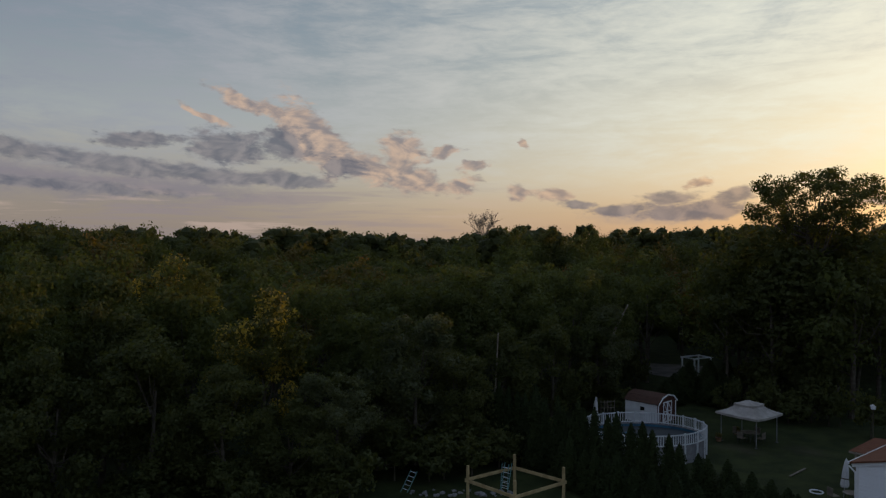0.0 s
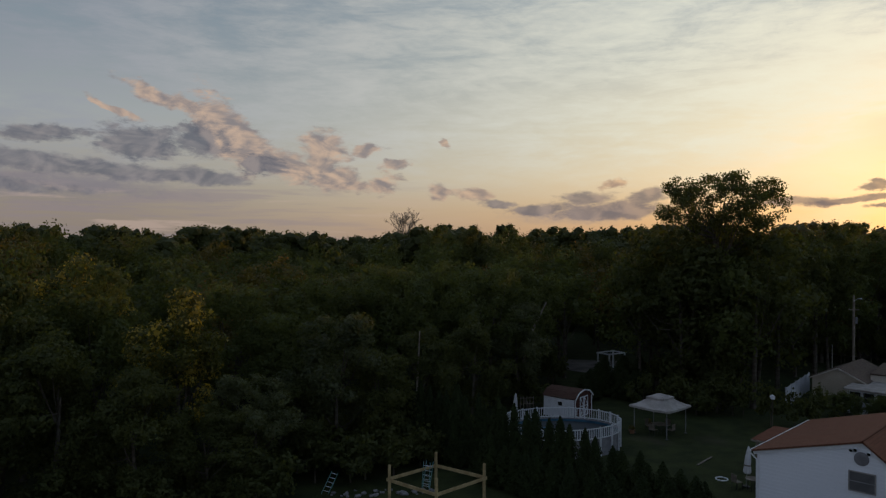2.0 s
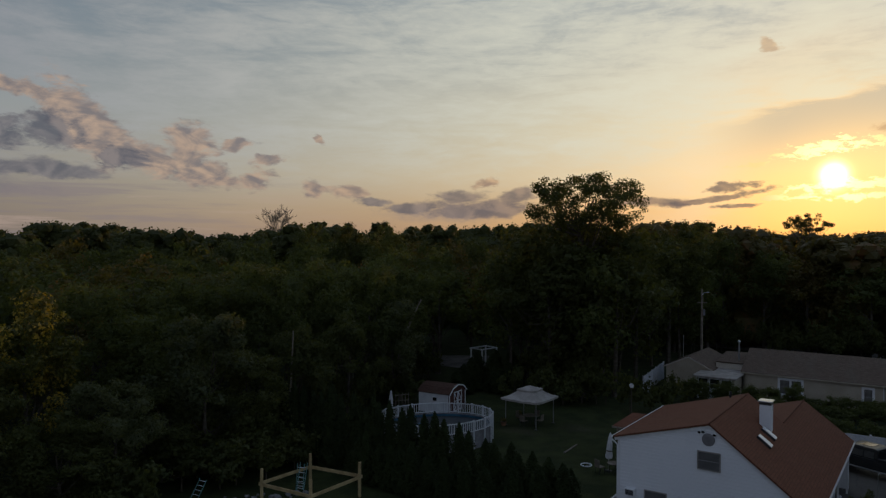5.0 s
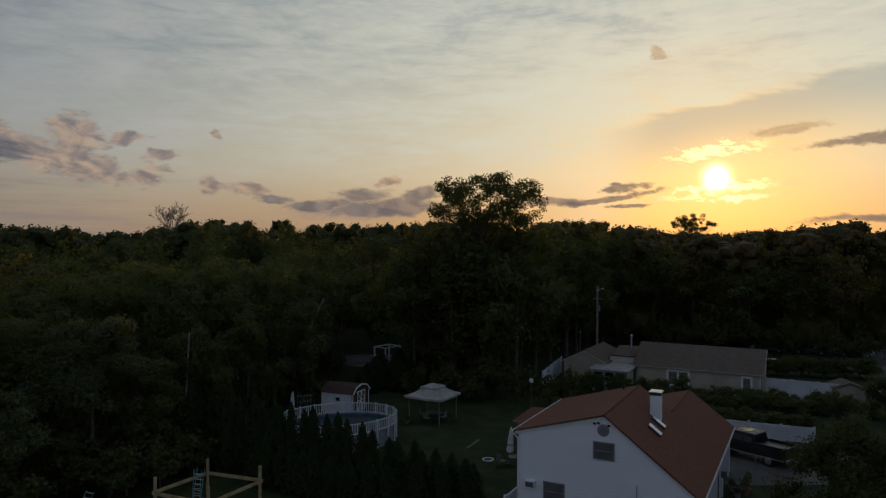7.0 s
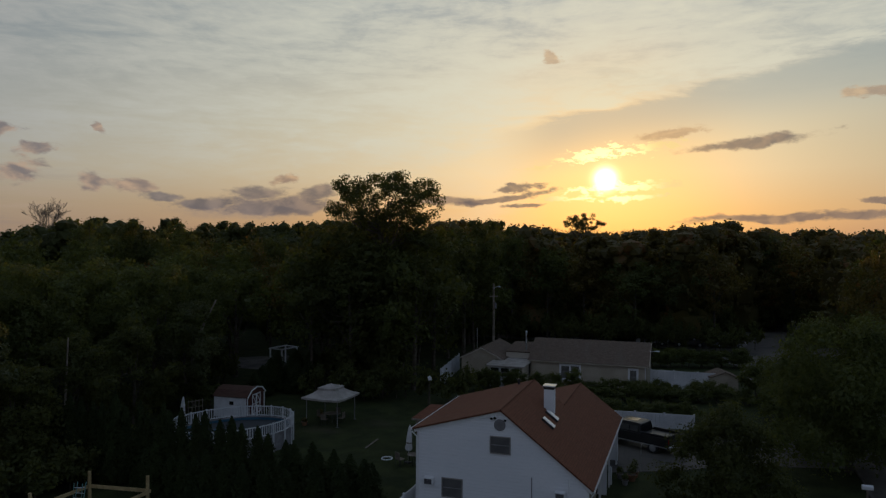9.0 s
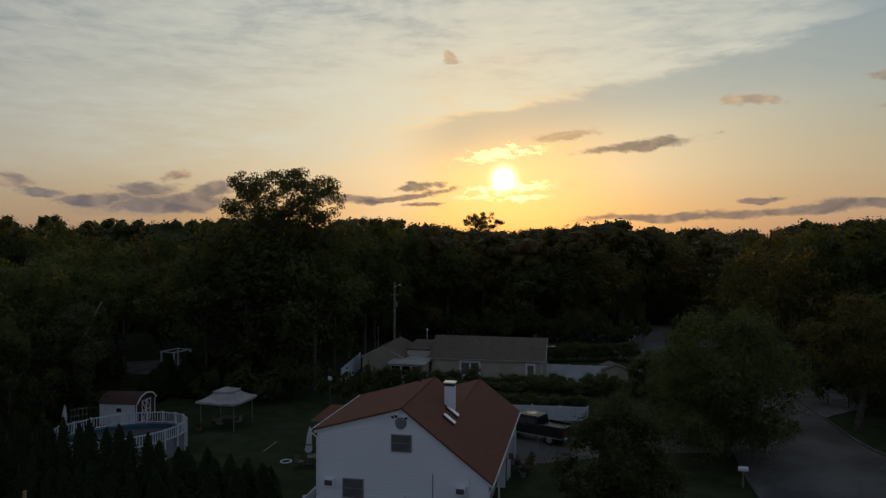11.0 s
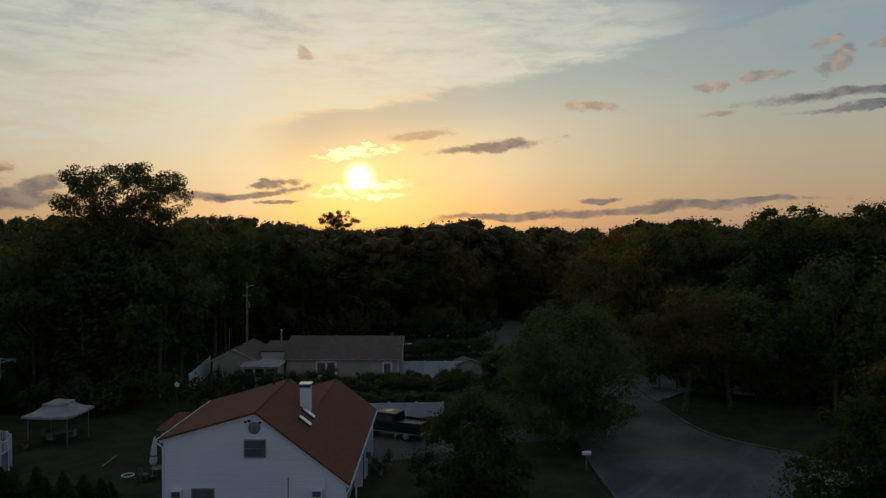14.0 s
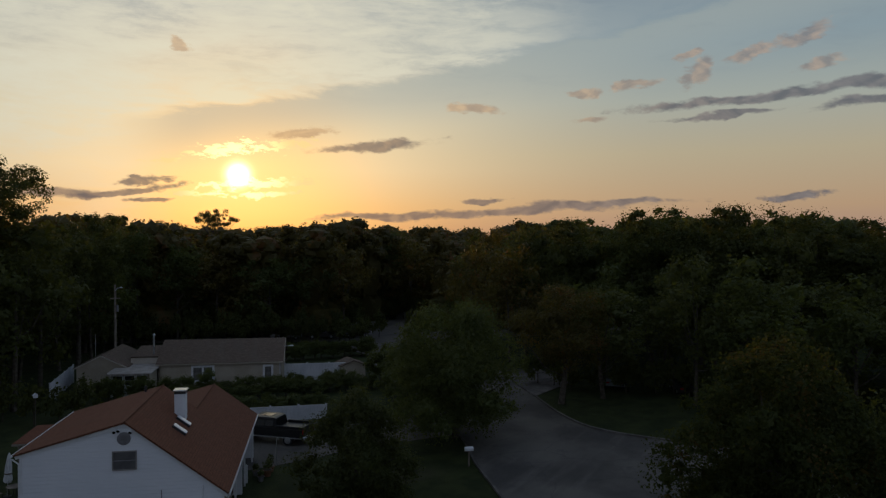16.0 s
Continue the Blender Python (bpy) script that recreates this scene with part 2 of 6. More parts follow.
# ---- materials ----
def material(name, build, rough=0.8, spec=0.3, metal=0.0):
    mat = bpy.data.materials.new(name)
    mat.use_nodes = True
    t = Tree(mat.node_tree)
    b = mat.node_tree.nodes["Principled BSDF"]
    b.inputs["Roughness"].default_value = rough
    b.inputs["Specular IOR Level"].default_value = spec
    b.inputs["Metallic"].default_value = metal
    build(t, b)
    return mat


def coords(t, kind="Object"):
    return t.node("ShaderNodeTexCoord").outputs[kind]


def bump(t, b, height, strength=0.4, dist=0.02):
    n = t.node("ShaderNodeBump")
    n.inputs["Strength"].default_value, n.inputs["Distance"].default_value = strength, dist
    t.put(n.inputs["Height"], height)
    t.t.links.new(n.outputs[0], b.inputs["Normal"])


def worn(c1, c2, scale=2.0, grain=30.0, relief=0.3, c3=None):
    """Two-scale variation: broad patches and fine grain."""
    def build(t, b):
        v = coords(t)
        big, small = t.noise(v, scale, 5), t.noise(v, grain, 3)
        c = t.mix(t.smooth(big, 0.35, 0.65), (*c1, 1), (*c2, 1))
        if c3:
            c = t.mix(t.smooth(t.noise(v, scale * 3.1, 6, 0.7), 0.56, 0.7), c, (*c3, 1))
        c = t.mix(t.m("MULTIPLY", small, 0.35), c, (0.0, 0.0, 0.0, 1))
        t.put(b.inputs["Base Color"], c)
        bump(t, b, small, relief, 0.01)
    return build


def leafy(dark, light, autumn=None, share=0.0, see=0.5):
    def build(t, b):
        ob = t.node("ShaderNodeObjectInfo").outputs["Random"]
        leaf = t.node("ShaderNodeNewGeometry").outputs["Random Per Island"]
        big = t.noise(coords(t), 0.35, 3)
        f = t.m("ADD", t.m("MULTIPLY", leaf, 0.45), t.m("ADD", t.m("MULTIPLY", ob, 0.3), t.m("MULTIPLY_ADD", big, 0.9, -0.35)))
        c = t.mix(f, (*dark, 1), (*light, 1))
        if autumn:
            k = t.m("ADD", big, t.m("MULTIPLY_ADD", leaf, 0.3, -0.15))
            c = t.mix(t.smooth(k, 0.66 - share, 0.8 - share), c, (*autumn, 1))
        t.put(b.inputs["Base Color"], c)
        tr = t.node("ShaderNodeBsdfTranslucent")
        t.put(tr.inputs[0], t.mix(1.0, c, (1.6, 1.4, 0.6, 1), "MULTIPLY"))
        mixer = t.node("ShaderNodeMixShader")
        mixer.inputs[0].default_value = see
        t.t.links.new(b.outputs[0], mixer.inputs[1])
        t.t.links.new(tr.outputs[0], mixer.inputs[2])
        t.t.links.new(mixer.outputs[0], t.t.nodes["Material Output"].inputs[0])
    return build


LEAF = material("leaf_green", leafy((0.050, 0.062, 0.019), (0.105, 0.126, 0.042), (0.13, 0.125, 0.032), -0.05), 0.65, 0.2)
LEAF_DARK = material("leaf_dark", leafy((0.042, 0.052, 0.018), (0.098, 0.108, 0.034)), 0.65, 0.2)
LEAF_GOLD = material("leaf_turning", leafy((0.045, 0.055, 0.012), (0.16, 0.15, 0.03), (0.34, 0.26, 0.04), 0.12), 0.55, 0.3)
# rusty leaves, brightened so sunward crowns carry the low sun's orange glow
LEAF_RUST_GLOW = material("leaf_rust_glow", leafy((0.06, 0.055, 0.014), (0.14, 0.112, 0.028), (0.17, 0.09, 0.03), 0.04), 0.55, 0.3)
# browning tips; the share also stands in for low sun's warmth
LEAF_TIPS = material("leaf_browning_sunwarm", leafy((0.026, 0.038, 0.013), (0.068, 0.078, 0.024), (0.115, 0.078, 0.028), 0.03), 0.75, 0.12)
LEAF_SILVER = material("leaf_silver", leafy((0.045, 0.056, 0.026), (0.115, 0.13, 0.06)), 0.6, 0.25)
NEEDLE = material("arborvitae_green", leafy((0.014, 0.023, 0.006), (0.036, 0.048, 0.012), see=0.2), 0.7, 0.15)
BARK = material("bark", worn((0.07, 0.055, 0.04), (0.13, 0.11, 0.085), 3, 25, 0.8), 0.95, 0.15)


def ground_look(t, b):
    v = coords(t)
    big, mid, fine = t.noise(v, 0.06, 5), t.noise(v, 0.6, 5), t.noise(v, 9, 4)
    lawn = t.mix(t.smooth(mid, 0.35, 0.65), (0.019, 0.027, 0.007, 1), (0.040, 0.049, 0.013, 1))
    bare = t.mix(mid, (0.05, 0.04, 0.026, 1), (0.09, 0.072, 0.045, 1))
    c = t.mix(t.smooth(t.m("ADD", big, t.m("MULTIPLY_ADD", fine, 0.2, -0.1)), 0.62, 0.74), lawn, bare)
    t.put(b.inputs["Base Color"], t.mix(t.m("MULTIPLY", fine, 0.5), c, (0.012, 0.014, 0.006, 1)))
    bump(t, b, fine, 0.8, 0.05)


GROUND = material("lawn_and_soil", ground_look, 0.95, 0.15)


def asphalt_look(t, b):
    v = coords(t)
    big, fine = t.noise(v, 0.18, 6, 0.6), t.noise(v, 40, 3)
    crack = t.node("ShaderNodeTexVoronoi")
    crack.feature = "DISTANCE_TO_EDGE"
    t.put(crack.inputs["Vector"], t.vm("ADD", v, t.vm("SCALE", t.noise(v, 0.8, 4, out=1), (0, 0, 0))))
    crack.inputs["Scale"].default_value = 0.22
    line = t.smooth(crack.outputs["Distance"], 0.004, 0.014, 1.0, 0.0)
    c = t.mix(t.smooth(big, 0.35, 0.68), (0.056, 0.049, 0.040, 1), (0.125, 0.110, 0.088, 1))
    tracks = t.noise(t.mapping(v, rot=38, scale=(0.05, 0.45, 1)), 1.0, 6, 0.6)
    c = t.mix(t.smooth(tracks, 0.50, 0.72, 0.0, 0.5), c, (0.19, 0.165, 0.135, 1))
    patch = t.noise(v, 0.45, 3, 0.5)
    c = t.mix(t.smooth(patch, 0.62, 0.65, 0.0, 0.35), c, (0.05, 0.046, 0.042, 1))
    c = t.mix(t.m("MULTIPLY", fine, 0.4), c, (0.03, 0.03, 0.03, 1))
    t.put(b.inputs["Base Color"], t.mix(t.m("MULTIPLY", line, 0.28), c, (0.02, 0.02, 0.02, 1)))
    bump(t, b, fine, 0.3, 0.01)


ASPHALT = material("asphalt", asphalt_look, 0.75, 0.3)
KERB = material("kerb_concrete", worn((0.10, 0.09, 0.078), (0.19, 0.17, 0.15), 0.5, 20, 0.4, (0.06, 0.055, 0.045)), 0.95, 0.15)
CONCRETE = material("concrete", worn((0.20, 0.19, 0.175), (0.31, 0.30, 0.28), 1.2, 30, 0.3, (0.2, 0.19, 0.17)), 0.9, 0.2)
SIDING = material("white_vinyl_siding", worn((0.79, 0.80, 0.81), (0.83, 0.835, 0.84), 0.5, 60, 0.03), 0.5, 0.4)
WHITE = material("white_paint", worn((0.72, 0.72, 0.71), (0.82, 0.82, 0.81), 1.5, 24, 0.05), 0.5, 0.4)
WHITE_VINYL = material("white_vinyl", worn((0.56, 0.57, 0.58), (0.70, 0.70, 0.70), 0.7, 18, 0.06, (0.46, 0.47, 0.45)), 0.45, 0.4)
CANVAS = material("canvas_pale", worn((0.31, 0.28, 0.245), (0.42, 0.385, 0.34), 1.6, 60, 0.2), 0.9, 0.1)
BEIGE = material("beige_siding", worn((0.56, 0.50, 0.41), (0.64, 0.58, 0.49), 0.7, 18, 0.08), 0.7, 0.25)
TAN = material("tan_siding", worn((0.42, 0.36, 0.27), (0.50, 0.43, 0.33), 0.7, 18, 0.08), 0.7, 0.25)
TIMBER = material("pale_treated_timber", worn((0.34, 0.25, 0.12), (0.50, 0.38, 0.19), 2.4, 26, 0.35), 0.8, 0.2)
GREY_WOOD = material("weathered_wood", worn((0.16, 0.13, 0.10), (0.27, 0.23, 0.18), 2.0, 24, 0.4), 0.9, 0.15)
POLE_WOOD = material("pole_wood", worn((0.20, 0.16, 0.12), (0.32, 0.27, 0.21), 2.0, 20, 0.4), 0.9, 0.15)
ALU = material("aluminium", worn((0.55, 0.56, 0.57), (0.70, 0.71, 0.72), 3, 40, 0.1), 0.35, 0.5, 0.9)
DARK_METAL = material("dark_metal", worn((0.03, 0.03, 0.032), (0.06, 0.06, 0.06), 3, 40, 0.1), 0.45, 0.5, 0.3)
GREEN_PAINT = material("teal_fibreglass", worn((0.10, 0.26, 0.25), (0.16, 0.36, 0.34), 3, 40, 0.1), 0.5, 0.4)
STONE = material("grey_stone", worn((0.14, 0.135, 0.13), (0.30, 0.29, 0.28), 2.0, 18, 0.6, (0.2, 0.18, 0.15)), 0.9, 0.2)
TERRACOTTA = material("terracotta", worn((0.22, 0.11, 0.06), (0.34, 0.18, 0.10), 3, 30, 0.2), 0.85, 0.2)
RED_BRICK = material("red_paint", worn((0.070, 0.028, 0.020), (0.11, 0.042, 0.028), 2, 24, 0.2), 0.7, 0.25)
RUBBER = material("rubber", worn((0.015, 0.015, 0.016), (0.03, 0.03, 0.03), 4, 40, 0.2), 0.8, 0.3)
CAR_PAINT = material("black_car_paint", worn((0.006, 0.006, 0.007), (0.012, 0.012, 0.012), 1, 10, 0.02), 0.34, 0.45)
CAR_GREY = material("silver_car_paint", worn((0.35, 0.36, 0.37), (0.42, 0.43, 0.44), 1, 10, 0.02), 0.25, 0.6, 0.4)
LAMP_RED = material("tail_lamp", worn((0.3, 0.01, 0.01), (0.4, 0.02, 0.02), 4, 30, 0.02), 0.2, 0.6)
GLASS = material("window_glass", worn((0.012, 0.013, 0.015), (0.022, 0.023, 0.025), 0.6, 4, 0.0), 0.06, 0.9)
LIT = material("lit_bulb", lambda t, b: (t.put(b.inputs["Emission Color"], (1.0, 0.93, 0.82, 1)), t.put(b.inputs["Emission Strength"], 6.0)), 0.3, 0.5)
DOME = material("white_acrylic", worn((0.78, 0.78, 0.77), (0.84, 0.84, 0.83), 1.5, 24, 0.0), 0.16, 0.8)
CURTAIN = material("curtained_pane", worn((0.12, 0.115, 0.105), (0.20, 0.19, 0.17), 1.8, 30, 0.05), 0.25, 0.6)
SCREEN = material("window_screen", worn((0.085, 0.082, 0.08), (0.13, 0.125, 0.12), 0.9, 60, 0.1), 0.6, 0.4)
TAUPE = material("taupe_trim", worn((0.26, 0.235, 0.21), (0.36, 0.33, 0.30), 3, 30, 0.05), 0.6, 0.3)
PALE_CLOTH = material("white_cloth", worn((0.62, 0.60, 0.58), (0.74, 0.73, 0.71), 2.5, 60, 0.2), 0.9, 0.1)
VENT_GREY = material("vent_grey", worn((0.20, 0.19, 0.19), (0.28, 0.27, 0.27), 3, 30, 0.1), 0.7, 0.3)


def water_look(t, b):
    v = coords(t)
    t.put(b.inputs["Base Color"], t.mix(t.noise(v, 0.7, 4), (0.01, 0.016, 0.02, 1), (0.03, 0.04, 0.045, 1)))
    bump(t, b, t.noise(v, 3, 3), 0.08, 0.02)


POOL_COVER = material("pool_cover", water_look, 0.6, 0.25)
BLUE = material("pool_liner_blue", worn((0.03, 0.10, 0.16), (0.05, 0.15, 0.22), 1.5, 30, 0.1), 0.4, 0.4)


def shingle_look(c1, c2, size):
    def build(t, b):
        v = coords(t, "UV")
        br = t.node("ShaderNodeTexBrick")
        t.put(br.inputs["Vector"], v)
        br.inputs["Scale"].default_value = 1.0
        br.inputs["Brick Width"].default_value, br.inputs["Row Height"].default_value = size * 2.1, size
        br.inputs["Mortar Size"].default_value = 0.010
        br.inputs["Color1"].default_value, br.inputs["Color2"].default_value = (*c1, 1), (*c2, 1)
        br.inputs["Mortar"].default_value = (c1[0] * 0.72, c1[1] * 0.72, c1[2] * 0.72, 1)
        g = t.noise(v, 45, 3)
        stain = t.noise(t.mapping(v, scale=(0.9, 0.25, 1)), 1.0, 5)
        c = t.mix(t.m("MULTIPLY", g, 0.5), br.outputs["Color"], (c1[0] * 0.45, c1[1] * 0.45, c1[2] * 0.45, 1))
        c = t.mix(t.smooth(stain, 0.45, 0.7, 0.0, 0.35), c, (c2[0] * 0.7, c2[1] * 0.85, c2[2] * 0.9, 1))
        t.put(b.inputs["Base Color"], c)
        bump(t, b, t.m("SUBTRACT", t.m("MULTIPLY", g, 0.5), br.outputs["Fac"]), 0.5, 0.012)
    return build


RED_SHINGLE = material("red_shingle", shingle_look((0.150, 0.058, 0.031), (0.19, 0.078, 0.043), 0.14), 0.9, 0.2)
SHED_SHINGLE = material("dark_shingle", shingle_look((0.075, 0.040, 0.028), (0.11, 0.058, 0.040), 0.14), 0.9, 0.2)
BROWN_SHINGLE = material("brown_shingle", shingle_look((0.12, 0.085, 0.062), (0.17, 0.125, 0.09), 0.14), 0.9, 0.2)

# ---- building helpers ----
def part(name, bm, mat, parent=None, label=""):
    """Links a bmesh as one mesh object, under a thing or part if given."""
    me = bpy.data.meshes.new(name)
    bm.to_mesh(me)
    bm.free()
    me.materials.append(mat)
    ob = new(name, me)
    if parent is not None:
        ob.parent = parent
    return tagged(ob, label)


def mesh_part(name, me, parent=None, label=""):
    ob = new(name, me)
    if parent is not None:
        ob.parent = parent
    return tagged(ob, label)


def thing(name, label, category, m=None, group="", kind=""):
    ob = new(name)
    if m is not None:
        ob.matrix_world = m
    return tagged(ob, label, category, group, kind)


def box(x0, x1, y0, y1, z0, z1, bm=None, bevel=0.0, m=None):
    out = bm or bmesh.new()
    vs = [out.verts.new(p) for p in ((x0, y0, z0), (x1, y0, z0), (x1, y1, z0), (x0, y1, z0), (x0, y0, z1), (x1, y0, z1), (x1, y1, z1), (x0, y1, z1))]
    for f in ((3, 2, 1, 0), (4, 5, 6, 7), (0, 1, 5, 4), (1, 2, 6, 5), (2, 3, 7, 6), (3, 0, 4, 7)):
        out.faces.new([vs[i] for i in f])
    if m is not None:
        bmesh.ops.transform(out, matrix=m, verts=vs)
    if bevel:
        edges = {e for v in vs for e in v.link_edges}
        bmesh.ops.bevel(out, geom=list(edges), offset=bevel, segments=1, affect="EDGES", profile=0.5)
    return out


def prism(poly, y0, y1, bm=None):
    """A polygon in x and z, drawn out along y."""
    out = bm or bmesh.new()
    a = [out.verts.new((x, y0, z)) for x, z in poly]
    b = [out.verts.new((x, y1, z)) for x, z in poly]
    out.faces.new(a)
    out.faces.new(b[::-1])
    for i in range(len(poly)):
        j = (i + 1) % len(poly)
        out.faces.new((a[j], a[i], b[i], b[j]))
    bmesh.ops.recalc_face_normals(out, faces=out.faces)
    return out


def tube(points, radii, sides=8, bm=None, cap=True):
    """A round bar through points, with a radius at each."""
    out = bm or bmesh.new()
    pts = [Vector(p) for p in points]
    rings = []
    for i, p in enumerate(pts):
        d = (pts[min(i + 1, len(pts) - 1)] - pts[max(i - 1, 0)]).normalized()
        u = d.orthogonal().normalized() if abs(d.z) < 0.9 else Vector((1, 0, 0)).cross(d).normalized()
        v = d.cross(u)
        r = radii[i] if isinstance(radii, (list, tuple)) else radii
        rings.append([out.verts.new(p + (u * math.cos(k * 2 * math.pi / sides) + v * math.sin(k * 2 * math.pi / sides)) * r) for k in range(sides)])
    for a, b in zip(rings, rings[1:]):
        for k in range(sides):
            out.faces.new((a[k], a[(k + 1) % sides], b[(k + 1) % sides], b[k]))
    if cap:
        out.faces.new(rings[0][::-1])
        out.faces.new(rings[-1])
    return out


def bar(p, q, w, h, bm=None):
    """A rectangular beam from p to q, w wide and h high."""
    p, q = Vector(p), Vector(q)
    d = (q - p)
    u = Vector((-d.y, d.x, 0)).normalized() if abs(d.x) + abs(d.y) > 1e-6 else Vector((1, 0, 0))
    v = d.normalized().cross(u)
    out = bm or bmesh.new()
    vs = [out.verts.new(c + u * (w / 2 * i) + v * (h / 2 * j)) for c in (p, q) for i, j in ((-1, -1), (1, -1), (1, 1), (-1, 1))]
    fs = [out.faces.new([vs[i] for i in f]) for f in ((0, 1, 2, 3), (7, 6, 5, 4), (0, 4, 5, 1), (1, 5, 6, 2), (2, 6, 7, 3), (3, 7, 4, 0))]
    bmesh.ops.recalc_face_normals(out, faces=fs)
    return out


def sheet(a, b, c, d, thick):
    """A slab: a, b along the eave, c above b, d above a; UV in metres for shingles."""
    bm = bmesh.new()
    a, b, c, d = map(Vector, (a, b, c, d))
    nrm = (b - a).cross(d - a).normalized()
    if nrm.z < 0:
        nrm = -nrm
    top = [bm.verts.new(p) for p in (a, b, c, d)]
    low = [bm.verts.new(p - nrm * thick) for p in (a, b, c, d)]
    bm.faces.new(top)
    bm.faces.new(low[::-1])
    for i in range(4):
        j = (i + 1) % 4
        bm.faces.new((top[j], top[i], low[i], low[j]))
    bmesh.ops.recalc_face_normals(bm, faces=bm.faces)
    uv = bm.loops.layers.uv.new("UVMap")
    e = (b - a).normalized()
    s = nrm.cross(e)
    for f in bm.faces:
        for l in f.loops:
            r = l.vert.co - a
            l[uv].uv = (r.dot(e), r.dot(s))
    return bm


def polar(az, d):
    """Plan place by the bearing clockwise from +y, in degrees, and the distance."""
    return math.sin(radians(az)) * d, math.cos(radians(az)) * d


# ---- ground, street, kerbs ----
def slab_from(poly, z, thick):
    bm = bmesh.new()
    f = bm.faces.new([bm.verts.new((x, y, z)) for x, y in poly])
    bmesh.ops.recalc_face_normals(bm, faces=[f])
    if f.normal.z < 0:
        bmesh.ops.reverse_faces(bm, faces=[f])
    ex = bmesh.ops.extrude_face_region(bm, geom=[f])
    bmesh.ops.translate(bm, verts=[v for v in ex["geom"] if isinstance(v, bmesh.types.BMVert)], vec=(0, 0, -thick))
    bmesh.ops.recalc_face_normals(bm, faces=bm.faces)
    return bm


bm = bmesh.new()
rings = []
for k, rad in enumerate((0, 20, 40, 60, 80, 110, 160, 240, 400, 900, 4200)):
    if k == 0:
        rings.append([bm.verts.new((0, 0, 0))])
        continue
    rings.append([bm.verts.new((rad * math.sin(i * math.pi / 36), rad * math.cos(i * math.pi / 36), 0)) for i in range(72)])
for i in range(72):
    bm.faces.new((rings[0][0], rings[1][(i + 1) % 72], rings[1][i]))
for a, b in zip(rings[1:], rings[2:]):
    for i in range(72):
        bm.faces.new((a[i], a[(i + 1) % 72], b[(i + 1) % 72], b[i]))
bmesh.ops.recalc_face_normals(bm, faces=bm.faces)
tagged(part("ground", bm, GROUND), "mown lawn and bare soil between the houses", "lawn", kind="structure")


def smooth_line(pts, n=6):
    """Catmull-Rom through plan points."""
    p = [Vector((x, y, 0)) for x, y in pts]
    p = [p[0] * 2 - p[1]] + p + [p[-1] * 2 - p[-2]]
    out = []
    for i in range(1, len(p) - 2):
        for k in range(n):
            t = k / n
            a, b, c, d = p[i - 1:i + 3]
            out.append(0.5 * ((2 * b) + (c - a) * t + (2 * a - 5 * b + 4 * c - d) * t * t + (3 * b - a - 3 * c + d) * t ** 3))
    out.append(p[-2])
    return [(v.x, v.y) for v in out]


WEST_KERB = smooth_line([(18, 1.5), (28, 9.2), (37.5, 17.1), (42.0, 20.9), (47.0, 24.6), (54.0, 31.0), (62.0, 40.0), (69.0, 48.0)])
EAST_KERB = smooth_line([(50.0, -8.0), (52.6, 2.0), (53.7, 9.0), (53.7, 12.7), (53.9, 15.2), (54.9, 17.8), (57.9, 21.1), (62.4, 24.8), (66.5, 28.4)])
tagged(part("road", slab_from(WEST_KERB + [(74, 52), (77.5, 39.5), (72.0, 33.5)] + EAST_KERB[::-1] + [(30, -12)], 0.012, 0.2), ASPHALT), "worn grey asphalt street with cracks", "road", kind="structure")
tagged(part("road_cross", slab_from([(62, 92), (66.5, 93.5), (92, 62), (118, 33), (113, 28), (86, 56)], 0.012, 0.2), ASPHALT), "grey asphalt cross street behind the houses", "road", kind="structure")
tagged(part("road_far", slab_from([(74, 52), (79, 47), (86, 53), (128, 76), (124, 86), (84, 66), (78, 60)], 0.016, 0.2), ASPHALT), "pale asphalt turning place", "road", kind="structure")
tagged(part("pavement", slab_from([(62.6, 24.9), (66.5, 28.4), (72, 33.5), (76, 30), (70, 24), (67, 24.5)], 0.06, 0.2), KERB), "pale concrete apron beside the kerb", "pavement", kind="structure")


def kerb(line, name, label):
    bm = bmesh.new()
    for i, (p, q) in enumerate(zip(line, line[1:])):
        bar((*p, 0.04), (*q, 0.04), 0.16, 0.20, bm)
    tagged(part(name, bm, KERB), label, "kerb", kind="structure")


tagged(part("patio", slab_from([(22.5, 84), (26, 90), (32, 88), (30.5, 80), (26, 80)], 0.03, 0.2), KERB), "grey paved yard behind the trees", "patio", kind="structure")
kerb(WEST_KERB[:-6], "kerb_west", "worn pale concrete kerb along the lawn")
kerb(EAST_KERB, "kerb_east", "curving concrete kerb round the grass island")


# ---- trees ----
def unit(rng, n):
    v = rng.normal(size=(n, 3))
    return v / np.linalg.norm(v, axis=1, keepdims=True)


def icosahedron():
    bm = bmesh.new()
    bmesh.ops.create_icosphere(bm, subdivisions=1, radius=1.0)
    bm.verts.ensure_lookup_table()
    v = np.array([tuple(p.co) for p in bm.verts])
    f = np.array([[q.index for q in t.verts] for t in bm.faces])
    bm.free()
    return v, f


ICO_V, ICO_F = icosahedron()


